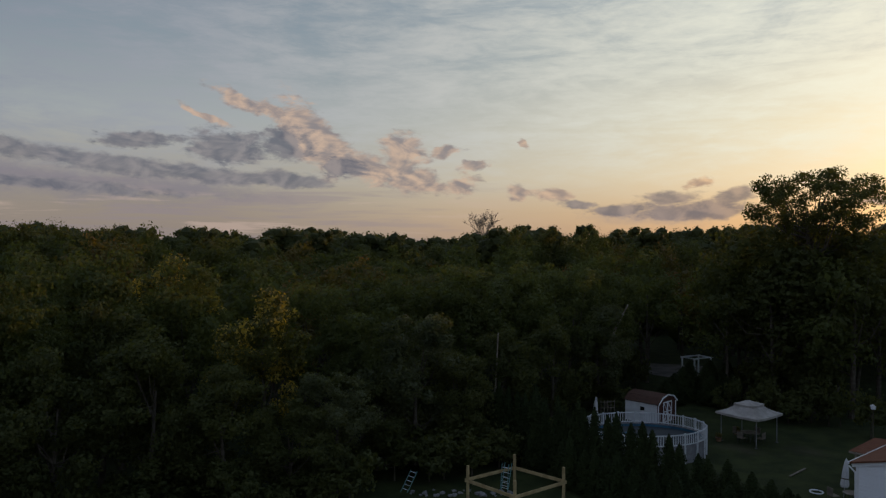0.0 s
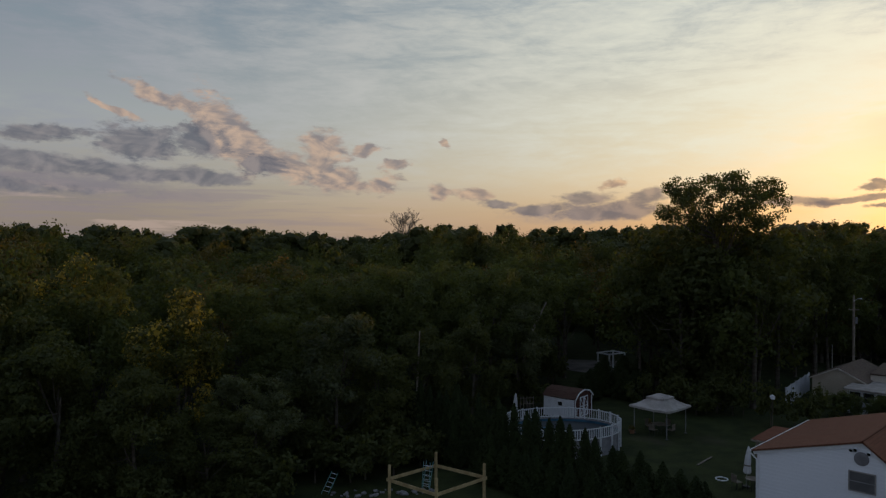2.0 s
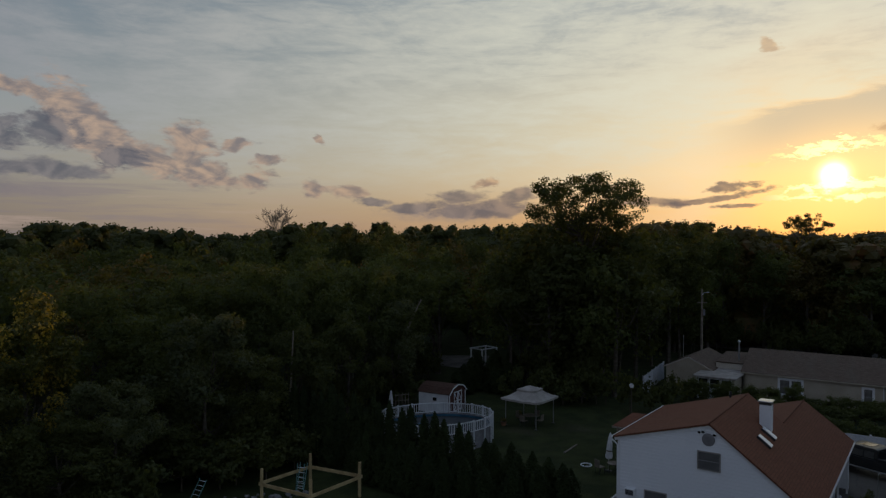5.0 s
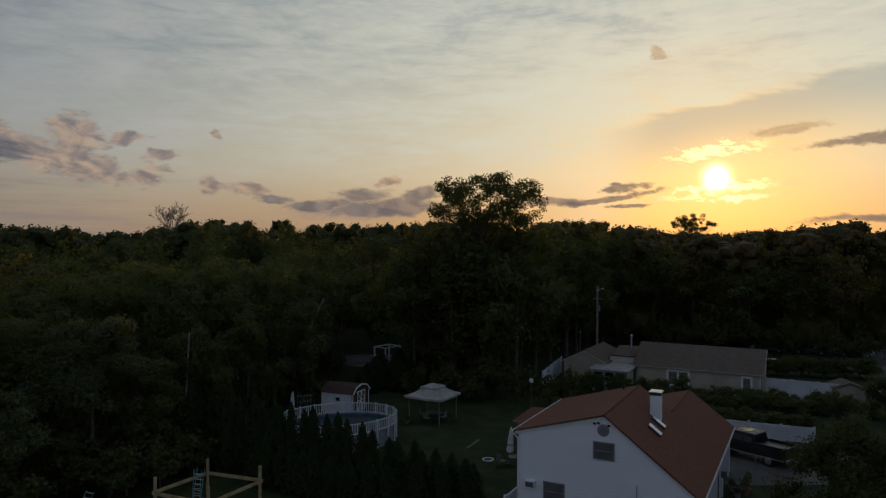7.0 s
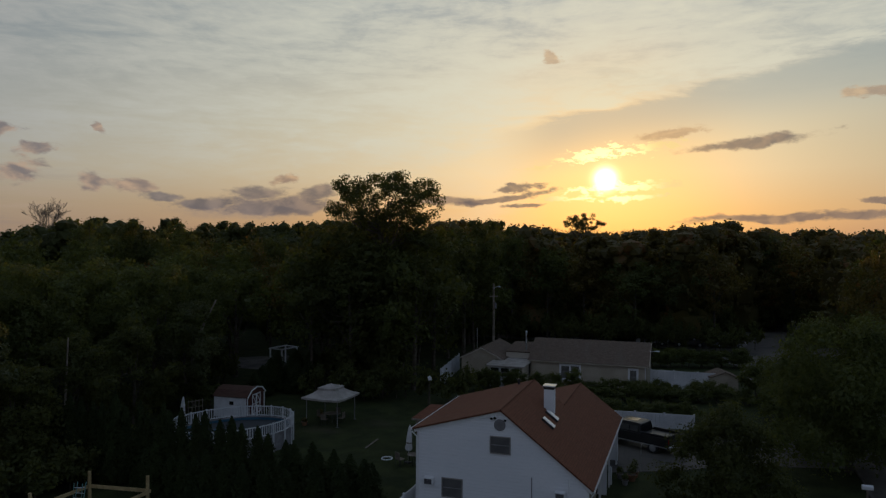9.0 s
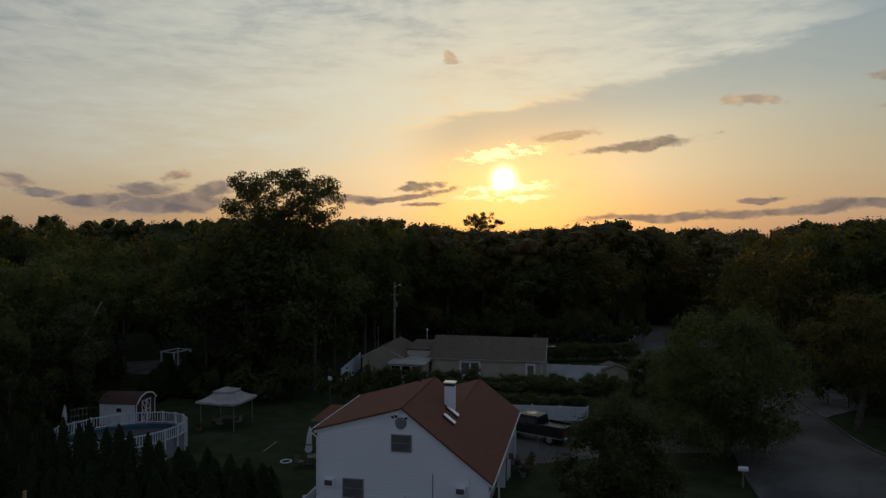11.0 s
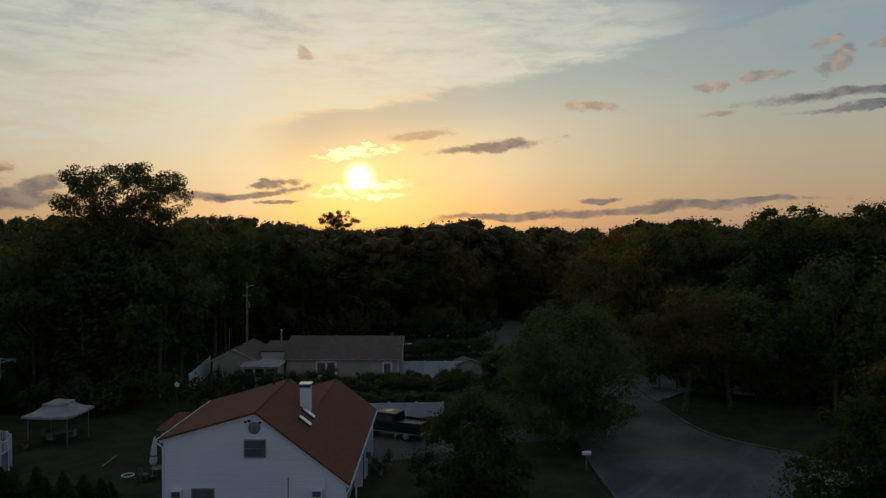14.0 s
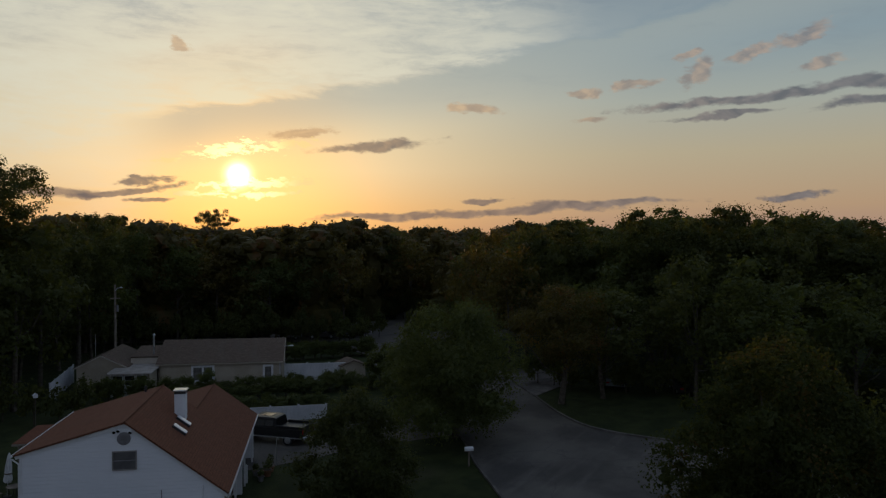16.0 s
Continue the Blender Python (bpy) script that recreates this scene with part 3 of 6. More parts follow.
def leaf_mesh(name, rng, pos, out, size, mat, slim=0.34, cen=None, rad=None, flat=0.78):
    """Folded four-cornered leaves at pos, facing more or less outward, round dark clump hearts."""
    n = len(pos)
    nrm = out + 0.9 * unit(rng, n) + np.array([0, 0, 0.35])
    nrm /= np.linalg.norm(nrm, axis=1, keepdims=True)
    tan = np.cross(nrm, unit(rng, n))
    tan /= np.linalg.norm(tan, axis=1, keepdims=True)
    bi = np.cross(nrm, tan)
    s = (np.asarray(size) * rng.uniform(0.6, 1.35, n))[:, None]
    v = np.stack([pos - tan * s * 0.5, pos + bi * s * slim - nrm * s * 0.12, pos + tan * s * 0.5, pos - bi * s * slim - nrm * s * 0.12], 1).reshape(-1, 3)
    f = np.arange(4 * n).reshape(-1, 4).tolist()
    if cen is not None:
        squash = np.array([1, 1, flat])
        k = len(cen)
        ball = ICO_V[None] * rng.uniform(0.75, 1.15, (k, len(ICO_V), 1))
        w = cen[:, None] + ball * np.asarray(rad).reshape(k, 1, -1) * squash
        f += (ICO_F[None] + (4 * n + len(ICO_V) * np.arange(k))[:, None, None]).reshape(-1, 3).tolist()
        v = np.concatenate([v, w.reshape(-1, 3)])
    me = bpy.data.meshes.new(name)
    me.from_pydata(v.tolist(), [], f)
    me.materials.append(mat)
    return me


def crown_points(rng, h, r, low, clumps, leaves, gap=0.0, draw=0.5, floor=None):
    """Clump centres in an uneven egg, and leaf places round them."""
    mid, half = (h + low) / 2, (h - low) / 2
    i = np.arange(clumps) + 0.5
    up = 1 - 2 * i / clumps
    ang = math.pi * (1 + 5 ** 0.5) * i + rng.uniform(0, 6.28)
    d = np.stack([np.sqrt(1 - up * up) * np.cos(ang), np.sqrt(1 - up * up) * np.sin(ang), up], 1) + rng.normal(size=(clumps, 3)) * 0.15
    d /= np.maximum(1, np.linalg.norm(d, axis=1, keepdims=True))
    rho = np.where(rng.random(clumps) < 0.72, rng.uniform(0.62, 0.90, clumps), rng.uniform(0.15, 0.6, clumps))
    a, b = rng.uniform(0, 6.28, 2)
    k = 0.5 + 0.5 * d[:, 2] * rho
    wide = 0.62 + 0.55 * np.sin(math.pi * np.minimum(1, 0.25 + k * 0.68))
    wide *= 1 + draw * (0.28 * np.sin(2 * ang + a) + 0.24 * np.sin(3 * ang + 6 * k + b))
    cen = np.stack([d[:, 0] * r * rho * wide, d[:, 1] * r * rho * wide, mid + d[:, 2] * half * rho], 1)
    rad = rng.uniform(0.15, 0.36, clumps) * r * (1 - gap)
    rad[:] = np.maximum(rad, 0.35)
    # clumps draw together into boughs, and the top reaches the full height
    boughs = cen[rng.choice(clumps, max(4, clumps // 9), replace=False)]
    near_bough = boughs[np.linalg.norm(cen[:, None] - boughs[None], axis=2).argmin(1)]
    cen += (near_bough - cen) * rng.uniform(0.2 * draw, draw, (clumps, 1))
    cen[:, 2] = low + (cen[:, 2] - low) * (h - 0.6 * rad.mean() - low) / (cen[:, 2].max() - low)
    if floor is not None:
        cen[:, 2] = np.maximum(cen[:, 2], floor + rad * rng.uniform(0.3, 1.0, clumps))
    # no clump hangs loose: each one reaches its nearest neighbour
    for i in range(clumps):
        gaps = np.linalg.norm(cen - cen[i], axis=1)
        gaps[i] = 1e9
        j = int(gaps.argmin())
        reach = 0.75 * (rad[i] + rad[j])
        if gaps[j] > reach:
            cen[i] = cen[j] + (cen[i] - cen[j]) * reach / gaps[j]
    w = rad ** 2
    idx = rng.choice(clumps, leaves, p=w / w.sum())
    d = unit(rng, leaves)
    k = rng.uniform(0.2, 1.0, leaves) ** 0.5
    spike = 1 - 0.12 * rng.random(leaves)
    pos = cen[idx] + d * (rad[idx] * k * spike)[:, None] * np.array([1, 1, 0.78])
    pos[:, 2] = np.clip(pos[:, 2], 0.15, None)
    return cen, rad, pos, d


def limbs(rng, h, low, cen, thick, count):
    bm = bmesh.new()
    bend = rng.normal(size=2) * 0.03 * h
    top = np.array([bend[0], bend[1], low + (h - low) * 0.62])
    fork = np.array([bend[0] * 0.4, bend[1] * 0.4, max(low * 0.9, h * 0.22)])
    tube([(0, 0, -0.15), (0, 0, 0.25), tuple(fork), tuple(top)], [thick * 1.35, thick, thick * 0.78, thick * 0.25], 8, bm)
    for c in cen[rng.permutation(len(cen))[:count]]:
        t = rng.uniform(0, 0.8)
        s = fork * (1 - t) + top * t
        if c[2] < s[2]:
            s = fork
        m = (s + c) / 2 + np.array([0, 0, -0.08 * h * rng.random()])
        q = thick * rng.uniform(0.22, 0.42)
        tube([tuple(s), tuple(m), tuple(c)], [q, q * 0.65, q * 0.2], 5, bm, False)
    return bm


def tree(name, label, category, seed, h, r, low, clumps, leaves, size, mat, bark=None, thick=0.2, count=10, gap=0.0, group="", core=30, draw=0.5, floor=None):
    """A tapered trunk with limbs, and a crown of leaf clumps; core: broad inner leaves a clump."""
    rng = np.random.default_rng(seed)
    cen, rad, pos, out = crown_points(rng, h, r, low, clumps, leaves, gap, draw, floor)
    if core:
        k = np.repeat(np.arange(clumps), core)
        o = unit(rng, len(k))
        pos = np.concatenate([pos, cen[k] + o * (rad[k] * rng.uniform(0.1, 0.62, len(k)))[:, None] * np.array([1, 1, 0.8])])
        out = np.concatenate([out, o])
        size = np.concatenate([np.full(leaves, size), np.clip(rad[k] * 0.46, size, size * 2.6)])
    root = thing(name, label, category, group=group)
    part("trunk", limbs(rng, h, low, cen, thick, count), bark or BARK, root)
    mesh_part("crown", leaf_mesh("crown", rng, pos, out, size, mat, 0.36), root)
    return root


def flat_tree(name, label, seed, rx, zc, hz, clumps, r0, r1, leaves, size, mat, thick, count, square=3.0):
    """A tree whose visible crown is a wide flat-topped cushion of clumps on a tall trunk."""
    rng = np.random.default_rng(seed)
    cen = []
    while len(cen) < clumps:
        p = rng.uniform(-1, 1, 3)
        q = math.hypot(p[0], p[1]) ** square + abs(p[2]) ** square
        if 0.12 < q < 1 - 0.14 * abs(math.sin(2.5 * math.atan2(p[1], p[0]) + seed)) * max(0.0, p[2]):
            cen.append((p[0] * (rx - r1), p[1] * (rx - r1), zc + p[2] * (hz - 0.6 * r1)))
    cen = np.array(cen)
    rad = rng.uniform(r0, r1, clumps)
    idx = rng.choice(clumps, leaves, p=rad ** 2 / (rad ** 2).sum())
    d = unit(rng, leaves)
    pos = cen[idx] + d * (rad[idx] * rng.uniform(0.15, 1.0, leaves) ** 0.5)[:, None] * np.array([1, 1, 0.75])
    root = thing(name, label, "tree")
    part("trunk", limbs(rng, zc + hz * 0.6, zc - hz * 1.6, cen, thick, count), BARK, root)
    mesh_part("crown", leaf_mesh("crown", rng, pos, d, size, mat, 0.36), root)
    return root


def bare_crown(seed, base, top, spread):
    """A leafless crown: limbs that fork again and again into a fan of twigs."""
    rng = np.random.default_rng(seed)
    bm = bmesh.new()
    tube([(0, 0, -0.15), (0, 0, base)], [0.24, 0.16], 8, bm)

    def fork(p, d, length, r, level):
        e = p + d * length
        m = (p + e) / 2 + rng.normal(size=3) * 0.04 * length
        tube([tuple(p), tuple(m), tuple(e)], [r, r * 0.85, r * 0.7], 5 if level < 2 else 4, bm, False)
        if level == 5:
            return
        for _ in range(3):
            n = d + rng.normal(size=3) * spread
            n[2] = max(n[2], 0.25)
            fork(e if rng.random() < 0.6 else m, n / np.linalg.norm(n), length * rng.uniform(0.62, 0.88), max(r * 0.62, 0.026), level + 1)

    for k in range(6):
        n = np.array([math.cos(k * 1.05 + 0.3), math.sin(k * 1.05 + 0.3), 0]) * rng.uniform(0.25, 0.85) + np.array([0, 0, 1.0])
        fork(np.array([0, 0, base - 0.2 * k]), n / np.linalg.norm(n), (top - base) * 0.42, 0.085, 1)
    return bm


# the height of the skyline: bearing and elevation, in degrees
SKYLINE = ((-40, 1.5), (-28.6, 1.55), (-26.6, 1.0), (-24.8, 1.35), (-21.9, 1.55), (-19.7, 1.3), (-16.5, 1.1), (-12.4, 1.3), (-9, 1.3), (-5, 0.87),
           (1.2, 0.88), (6.2, 1.6), (7.4, 1.25), (10.7, 1.6), (12.9, 1.32), (18.9, 1.27), (23, 1.45), (32.7, 1.55), (34.6, 2.05), (36, 1.9),
           (38.3, 1.35), (40, 1.04), (45.8, 0.6), (48.2, 0.77), (52.7, 1.3), (54.3, 1.46), (56, 0.95), (61.7, 0.78), (65.5, 0.8), (67.2, 1.27),
           (70.7, 1.86), (72.3, 1.65), (73.3, 0.83), (74.9, 0.85), (75.4, 2.1), (77, 2.42), (81.5, 2.6), (83.4, 2.5), (84.6, 1.9), (86.4, 2.37),
           (89, 2.0), (91.1, 1.4), (91.6, 0.55), (100, 0.5))


def skyline(az, d, most=9.0):
    """The height that just reaches the skyline at a bearing and a distance."""
    return 15.0 + d * math.tan(radians(min(most, float(np.interp(az, *zip(*SKYLINE))))))


def place(ob, x, y, turn, sx=1.0, sz=1.0):
    return pose(x, y, 0, 0, 0, turn) @ Matrix.Diagonal((sx, sx, sz, 1))


class Stand:
    """A few model trees of one kind; the first uses stand where they were made, the others are copies."""

    def __init__(self, models):
        self.models = models
        self.used = set()

    def grow(self, i, x, y, turn, sx, sz, label=""):
        ob = self.models[i % len(self.models)]
        m = place(ob, x, y, turn, sx, sz)
        if i % len(self.models) not in self.used:
            self.used.add(i % len(self.models))
            ob.matrix_world = m
            made = ob
        else:
            keep = ob.scale.copy()
            made = copy_thing(ob, m @ Matrix.Diagonal((1 / keep[0], 1 / keep[1], 1 / keep[2], 1)))
        return tagged(made, label) if label else made


WOODS = "trees of the wood"
NEAR_N = 9500
near = {
    "green": Stand([tree("broadleaf_tree", "tall green broadleaf tree at the wood's edge", "tree", 11 + i, 12, 4.2, 1.2, 62, NEAR_N, 0.21, LEAF, group=WOODS, core=18) for i in range(3)]),
    "dark": Stand([tree("broadleaf_tree", "dark green vine-hung tree at the wood's edge", "tree", 21 + i, 10, 3.8, 0.5, 54, NEAR_N, 0.20, LEAF_DARK, group=WOODS, core=18) for i in range(2)]),
    "gold": Stand([tree("maple_tree", "broadleaf tree turning yellow at the wood's edge", "tree", 31, 11, 3.6, 2.0, 48, 9500, 0.21, LEAF_GOLD, group=WOODS, core=18)]),
    "silver": Stand([tree("vine_covered_tree", "grey-green tree draped with climbing vines", "tree", 41 + i, 10, 3.4, 0.8, 50, 10000, 0.19, LEAF_SILVER, group=WOODS, core=18) for i in range(1)]),
}
middle = {
    "green": Stand([tree("broadleaf_tree", "green broadleaf tree inside the wood", "tree", 51 + i, 14, 4.6, 1.6, 40, 2500, 0.34, LEAF, group=WOODS, count=6, gap=-0.2, core=11) for i in range(4)]),
    "dark": Stand([tree("broadleaf_tree", "dark green broadleaf tree inside the wood", "tree", 61 + i, 14, 4.4, 1.2, 38, 2500, 0.34, LEAF_DARK, group=WOODS, count=6, gap=-0.25, core=11) for i in range(3)]),
    "rust": Stand([tree("oak_tree", "broadleaf tree in the wood, rusty autumn leaves with painted sun glow", "tree", 71 + i, 14, 4.6, 1.6, 40, 2500, 0.34, LEAF_RUST_GLOW, group=WOODS, count=6, gap=-0.2, core=11) for i in range(2)]),
}

tall = {k: Stand([tree("oak_tree", "tall full-crowned tree standing above the wood", "tree", 75 + i + n, 19, 5.2, 2.0, 110, 9500, 0.21, mat, group=WOODS, thick=0.3, count=10, gap=-0.22) for i in range(2)]) for n, (k, mat) in enumerate((("green", LEAF), ("dark", LEAF_DARK)))}

# the wood's edge: kind, bearing, distance, height, crown radius
EDGE = (
    ("green", -36.0, 50, 14.2, 4.6), ("green", -31.0, 46, 13.4, 4.2), ("green", -28.0, 55, 14.4, 4.6), ("green", -24.2, 52, 14.7, 4.6),
    ("green", -19.5, 54, 13.8, 4.2), ("dark", -22.5, 44, 10.2, 3.9), ("dark", -29.0, 43, 9.6, 3.8), ("gold", -13.8, 46.5, 12.0, 3.7),
    ("green", -10.0, 55, 12.0, 4.2), ("silver", -8.6, 43.5, 7.3, 2.7), ("green", -6.4, 51, 10.0, 3.7), ("silver", -2.2, 48.5, 10.4, 3.5),
    ("green", -4.0, 59, 12.2, 4.2), ("dark", -16.8, 43, 8.2, 3.4), ("dark", -11.8, 42.5, 6.0, 3.0), ("dark", -5.2, 47.5, 6.4, 3.0),
    ("green", 1.6, 60, 13.0, 4.3), ("dark", 1.4, 50, 7.6, 3.1), ("green", 6.2, 64, 13.2, 4.6), ("dark", 4.6, 53, 8.8, 3.2),
    ("green", 9.8, 67, 12.6, 4.3), ("dark", 8.6, 58, 9.0, 3.2), ("dark", -35.0, 42, 9.4, 4.0), ("silver", 12.4, 66, 9.6, 3.2),
    ("green", 13.0, 74, 14.0, 4.6), ("green", 15.6, 90, 14.8, 5.0), ("dark", -25.6, 47, 11.6, 4.0), ("gold", -21.0, 60, 14.0, 4.2),
)
for i, (kind, az, d, h, r) in enumerate(EDGE):
    model_h = {"green": 12, "dark": 10, "gold": 11, "silver": 10}[kind]
    model_r = {"green": 4.2, "dark": 3.8, "gold": 3.6, "silver": 3.4}[kind]
    near[kind].grow(i, *polar(az, d), i * 67, r / model_r, h / model_h)

rnd = random.Random(5)
CLEAR = ((37.0, 59.0, 5.5), (41.0, 64.5, 6), (99, 70, 6), (26.5, 88, 5), (84, 54, 7), (94, 60, 8), (105, 66, 6), (22.5, 68, 4.2), (25.0, 74.5, 4.0), (21, 63, 4), (29, 82, 7), (51, 58, 17), (64, 78, 5), (40, 66, 8), (58, 46, 10), (21, 60, 6.5), (24, 56, 8), (66, 90, 3), (62, 31, 8))
standing = [polar(az, d) for _, az, d, _, _ in EDGE]


def free(x, y, gap):
    if any((x - cx) ** 2 + (y - cy) ** 2 < cr * cr for cx, cy, cr in CLEAR):
        return False
    return all((x - sx) ** 2 + (y - sy) ** 2 > gap * gap for sx, sy in standing)


def scatter(az0, az1, d0, d1, gap, h0, h1, kinds, tries):
    for k in range(tries):
        az, d = rnd.uniform(az0, az1), math.sqrt(rnd.uniform(d0 * d0, d1 * d1))
        x, y = polar(az, d)
        if free(x, y, gap):
            standing.append((x, y))
            kind = rnd.choice(kinds)
            h = min(rnd.uniform(h0, h1), skyline(az, d, 1.4) - 0.2)
            middle[kind].grow(rnd.randrange(12), x, y, rnd.uniform(0, 360), rnd.uniform(0.85, 1.2), h / 14)


# extra rust crowns toward the sun put its warm glow into leaf colour
WARM_GLOW = ("green", "rust", "rust", "green", "dark")
MIX = ("green", "green", "green", "dark", "dark", "rust")
scatter(-38, 12, 62, 84, 5.0, 11.5, 14.0, MIX, 500)
scatter(-38, -14, 84, 106, 5.6, 14.0, 18.0, MIX, 260)
scatter(-14, 14, 84, 106, 5.6, 12.5, 15.8, MIX, 300)
scatter(12, 33, 70, 90, 4.8, 12.0, 15.0, ("dark", "green", "green"), 400)
scatter(14, 36, 90, 110, 5.4, 13.0, 15.8, WARM_GLOW, 300)
scatter(36, 60, 106, 116, 5.0, 12.0, 15.6, WARM_GLOW, 220)
scatter(62, 76, 80, 108, 5.6, 13.0, 16.5, ("dark", "green", "rust"), 240)
scatter(66, 102, 78, 98, 6.0, 13.0, 15.5, ("dark", "green", "dark"), 300)
scatter(73, 102, 64, 78, 5.4, 10.0, 14.0, ("dark", "green", "dark"), 160)


# taller crowns that break the skyline: kind, bearing, distance, height, width
for i, (kind, az, d, h, w) in enumerate((
        ("dark", 69.5, 86, 17.6, 1.0), ("green", 71.8, 90, 18.4, 1.0), ("dark", 77.2, 86, 19.2, 1.0), ("green", 78.6, 88, 19.8, 1.1),
        ("dark", 80.8, 85, 19.4, 1.1), ("dark", 83.0, 88, 19.8, 1.1), ("green", 85.6, 86, 19.0, 1.0), ("dark", 88.0, 84, 19.2, 1.1), ("dark", 90.6, 86, 18.8, 1.1),
        ("green", 93.5, 85, 18.4, 1.1), ("dark", 96.5, 86, 18.4, 1.1), ("dark", -31.0, 96, 18.6, 1.0), ("green", -28.4, 100, 18.4, 0.9), ("dark", -25.0, 98, 17.8, 1.0),
        ("dark", -34.5, 94, 18.8, 1.0), ("green", 6.2, 96, 17.6, 0.7), ("dark", 9.4, 100, 17.6, 0.8), ("green", 11.6, 98, 17.2, 0.7), ("dark", 33.8, 92, 17.8, 0.9), ("green", 36.6, 104, 18.0, 0.9))):
    x, y = polar(az, d)
    standing.append((x, y))
    tall[kind].grow(i, x, y, i * 83, w * 1.05, min(h + 1.0, skyline(az, d) + 0.1) / 19)


def far_woods(name, az0, az1, d0, d1, step, per, size, seed, mat=LEAF):
    """Rounded crowns, shoulder to shoulder, too many and too far to count."""
    rng = np.random.default_rng(seed)
    ps, outs, hearts, radii, sizes = [], [], [], [], []
    area = radians(az1 - az0) * 0.5 * (d1 * d1 - d0 * d0)
    for _ in range(int(area / step ** 2)):
        az, d = rng.uniform(az0, az1), math.sqrt(rng.uniform(d0 * d0, d1 * d1))
        x, y = polar(az, d)
        if any((x - cx) ** 2 + (y - cy) ** 2 < cr * cr for cx, cy, cr in CLEAR):
            continue
        h = skyline(az, d, 1.55) + 0.3 - 2.4 * rng.random() ** 1.5
        r = rng.uniform(3.0, 5.2)
        n = 22
        dirs = unit(rng, n)
        dirs[:, 2] = np.abs(dirs[:, 2]) * 1.0
        cen = dirs * np.array([r * 0.78, r * 0.78, h * 0.20]) * rng.uniform(0.55, 1.0, (n, 1)) + np.array([x, y, h * 0.70])
        rad = rng.uniform(0.26, 0.46, n) * r
        cen[:, 2] += h - (cen[:, 2] + rad * 0.72).max()
        idx = rng.choice(n, per, p=rad ** 2 / (rad ** 2).sum())
        o = unit(rng, per)
        pos = cen[idx] + o * (rad[idx] * rng.uniform(0.68, 1.08, per))[:, None] * np.array([1, 1, 0.8])
        n2 = per // 2
        o2 = unit(rng, n2)
        low = o2 * np.array([r * 1.0, r * 1.0, h * 0.42]) * rng.uniform(0.75, 1.1, (n2, 1)) + np.array([x, y, h * 0.42])
        low[:, 2] = np.maximum(low[:, 2], 0.2)
        ps += [pos, low]
        outs += [o, o2]
        hearts.append(cen)
        radii.append(np.repeat(rad[:, None] * 0.74, 3, 1))
        hearts.append(np.array([[x, y, h * 0.46], [x, y, h * 0.16]]))
        radii.append(np.array([[r * 0.66, r * 0.66, h * 0.44], [r * 0.9, r * 0.9, h * 0.26]]))
        o3 = unit(rng, 60)
        ps.append(o3 * np.array([r * 0.95, r * 0.95, h * 0.46]) * rng.uniform(0.72, 1.0, (60, 1)) + np.array([x, y, h * 0.44]))
        outs.append(o3)
        sizes += [np.full(per + n2, size), np.full(60, 1.1)]
    me = leaf_mesh(name, rng, np.concatenate(ps), np.concatenate(outs), np.concatenate(sizes), mat, 0.4, np.concatenate(hearts), np.concatenate(radii), 0.8)
    return mesh_part(name, me)


tagged(far_woods("far_woods", -42, 24, 108, 166, 7.4, 470, 0.48, 3, LEAF_DARK), "distant green wood rising to the skyline", "wood", kind="stuff")
# sunward stretch: orange glow painted through the leaf colour
tagged(far_woods("far_woods", 24, 68, 108, 166, 6.4, 560, 0.48, 5, LEAF_RUST_GLOW), "distant wood with the sun's orange glow painted in its leaves", "wood", kind="stuff")
tagged(far_woods("far_woods", 68, 106, 108, 166, 7.4, 440, 0.48, 6), "distant dark wood across the street", "wood", kind="stuff")
tagged(far_woods("far_woods_behind", 112, 312, 90, 130, 11.0, 90, 1.8, 4), "distant wood closing the horizon", "wood", kind="stuff")

# lone trees
lone = flat_tree("poplar_tree", "tall airy tree standing above the wood", 81, 6.6, 18.75, 3.3, 190, 0.5, 0.95, 23000, 0.19, LEAF_DARK, 0.30, 26, 3.0)
lone.matrix_world = pose(*polar(27.5, 72), 0)
for az, d, h, s in ((25.0, 71, 16.9, 1.25), (29.8, 71, 16.9, 1.3), (31.4, 80, 16.9, 1.2), (23.0, 76, 16.8, 1.15), (27.4, 70, 17.0, 1.3), (26.2, 76, 17.1, 1.2), (28.8, 76, 17.1, 1.2)):
    middle["dark"].grow(int(az), *polar(az, d), az * 31, s, h / 14)
# trees that close the view at the end of the turning place
for k, (az, d, h) in enumerate(((51.8, 128, 15.0), (53.4, 134, 15.8), (55.0, 136, 15.4), (56.6, 134, 15.8), (58.2, 129, 15.0), (54.2, 142, 16.4), (56.0, 142, 16.4))):
    middle[("rust", "green")[k % 2]].grow(k, *polar(az, d), k * 71, 1.25, h / 14)
street = tree("street_tree", "broad spreading tree beside the street", "tree", 91, 10.4, 5.9, -2.0, 190, 42000, 0.15, LEAF, thick=0.24, count=18, core=30, gap=0.0, draw=0.5, floor=1.2)
street.matrix_world = pose(46.8, 25.0, 0)
globe = tree("yard_tree", "dense rounded tree on the front lawn", "tree", 92, 6.8, 3.0, -3.0, 170, 30000, 0.12, LEAF_DARK, thick=0.16, gap=-0.15, draw=0.4, floor=0.1)
globe.matrix_world = pose(*polar(54.1, 40.5), 0)
island = tree("island_tree", "reddish-brown oak on the grass island", "tree", 93, 10.9, 4.9, 2.2, 84, 18000, 0.16, LEAF_RUST_GLOW, thick=0.30, core=20)
island.matrix_world = pose(61.1, 21.8, 0)
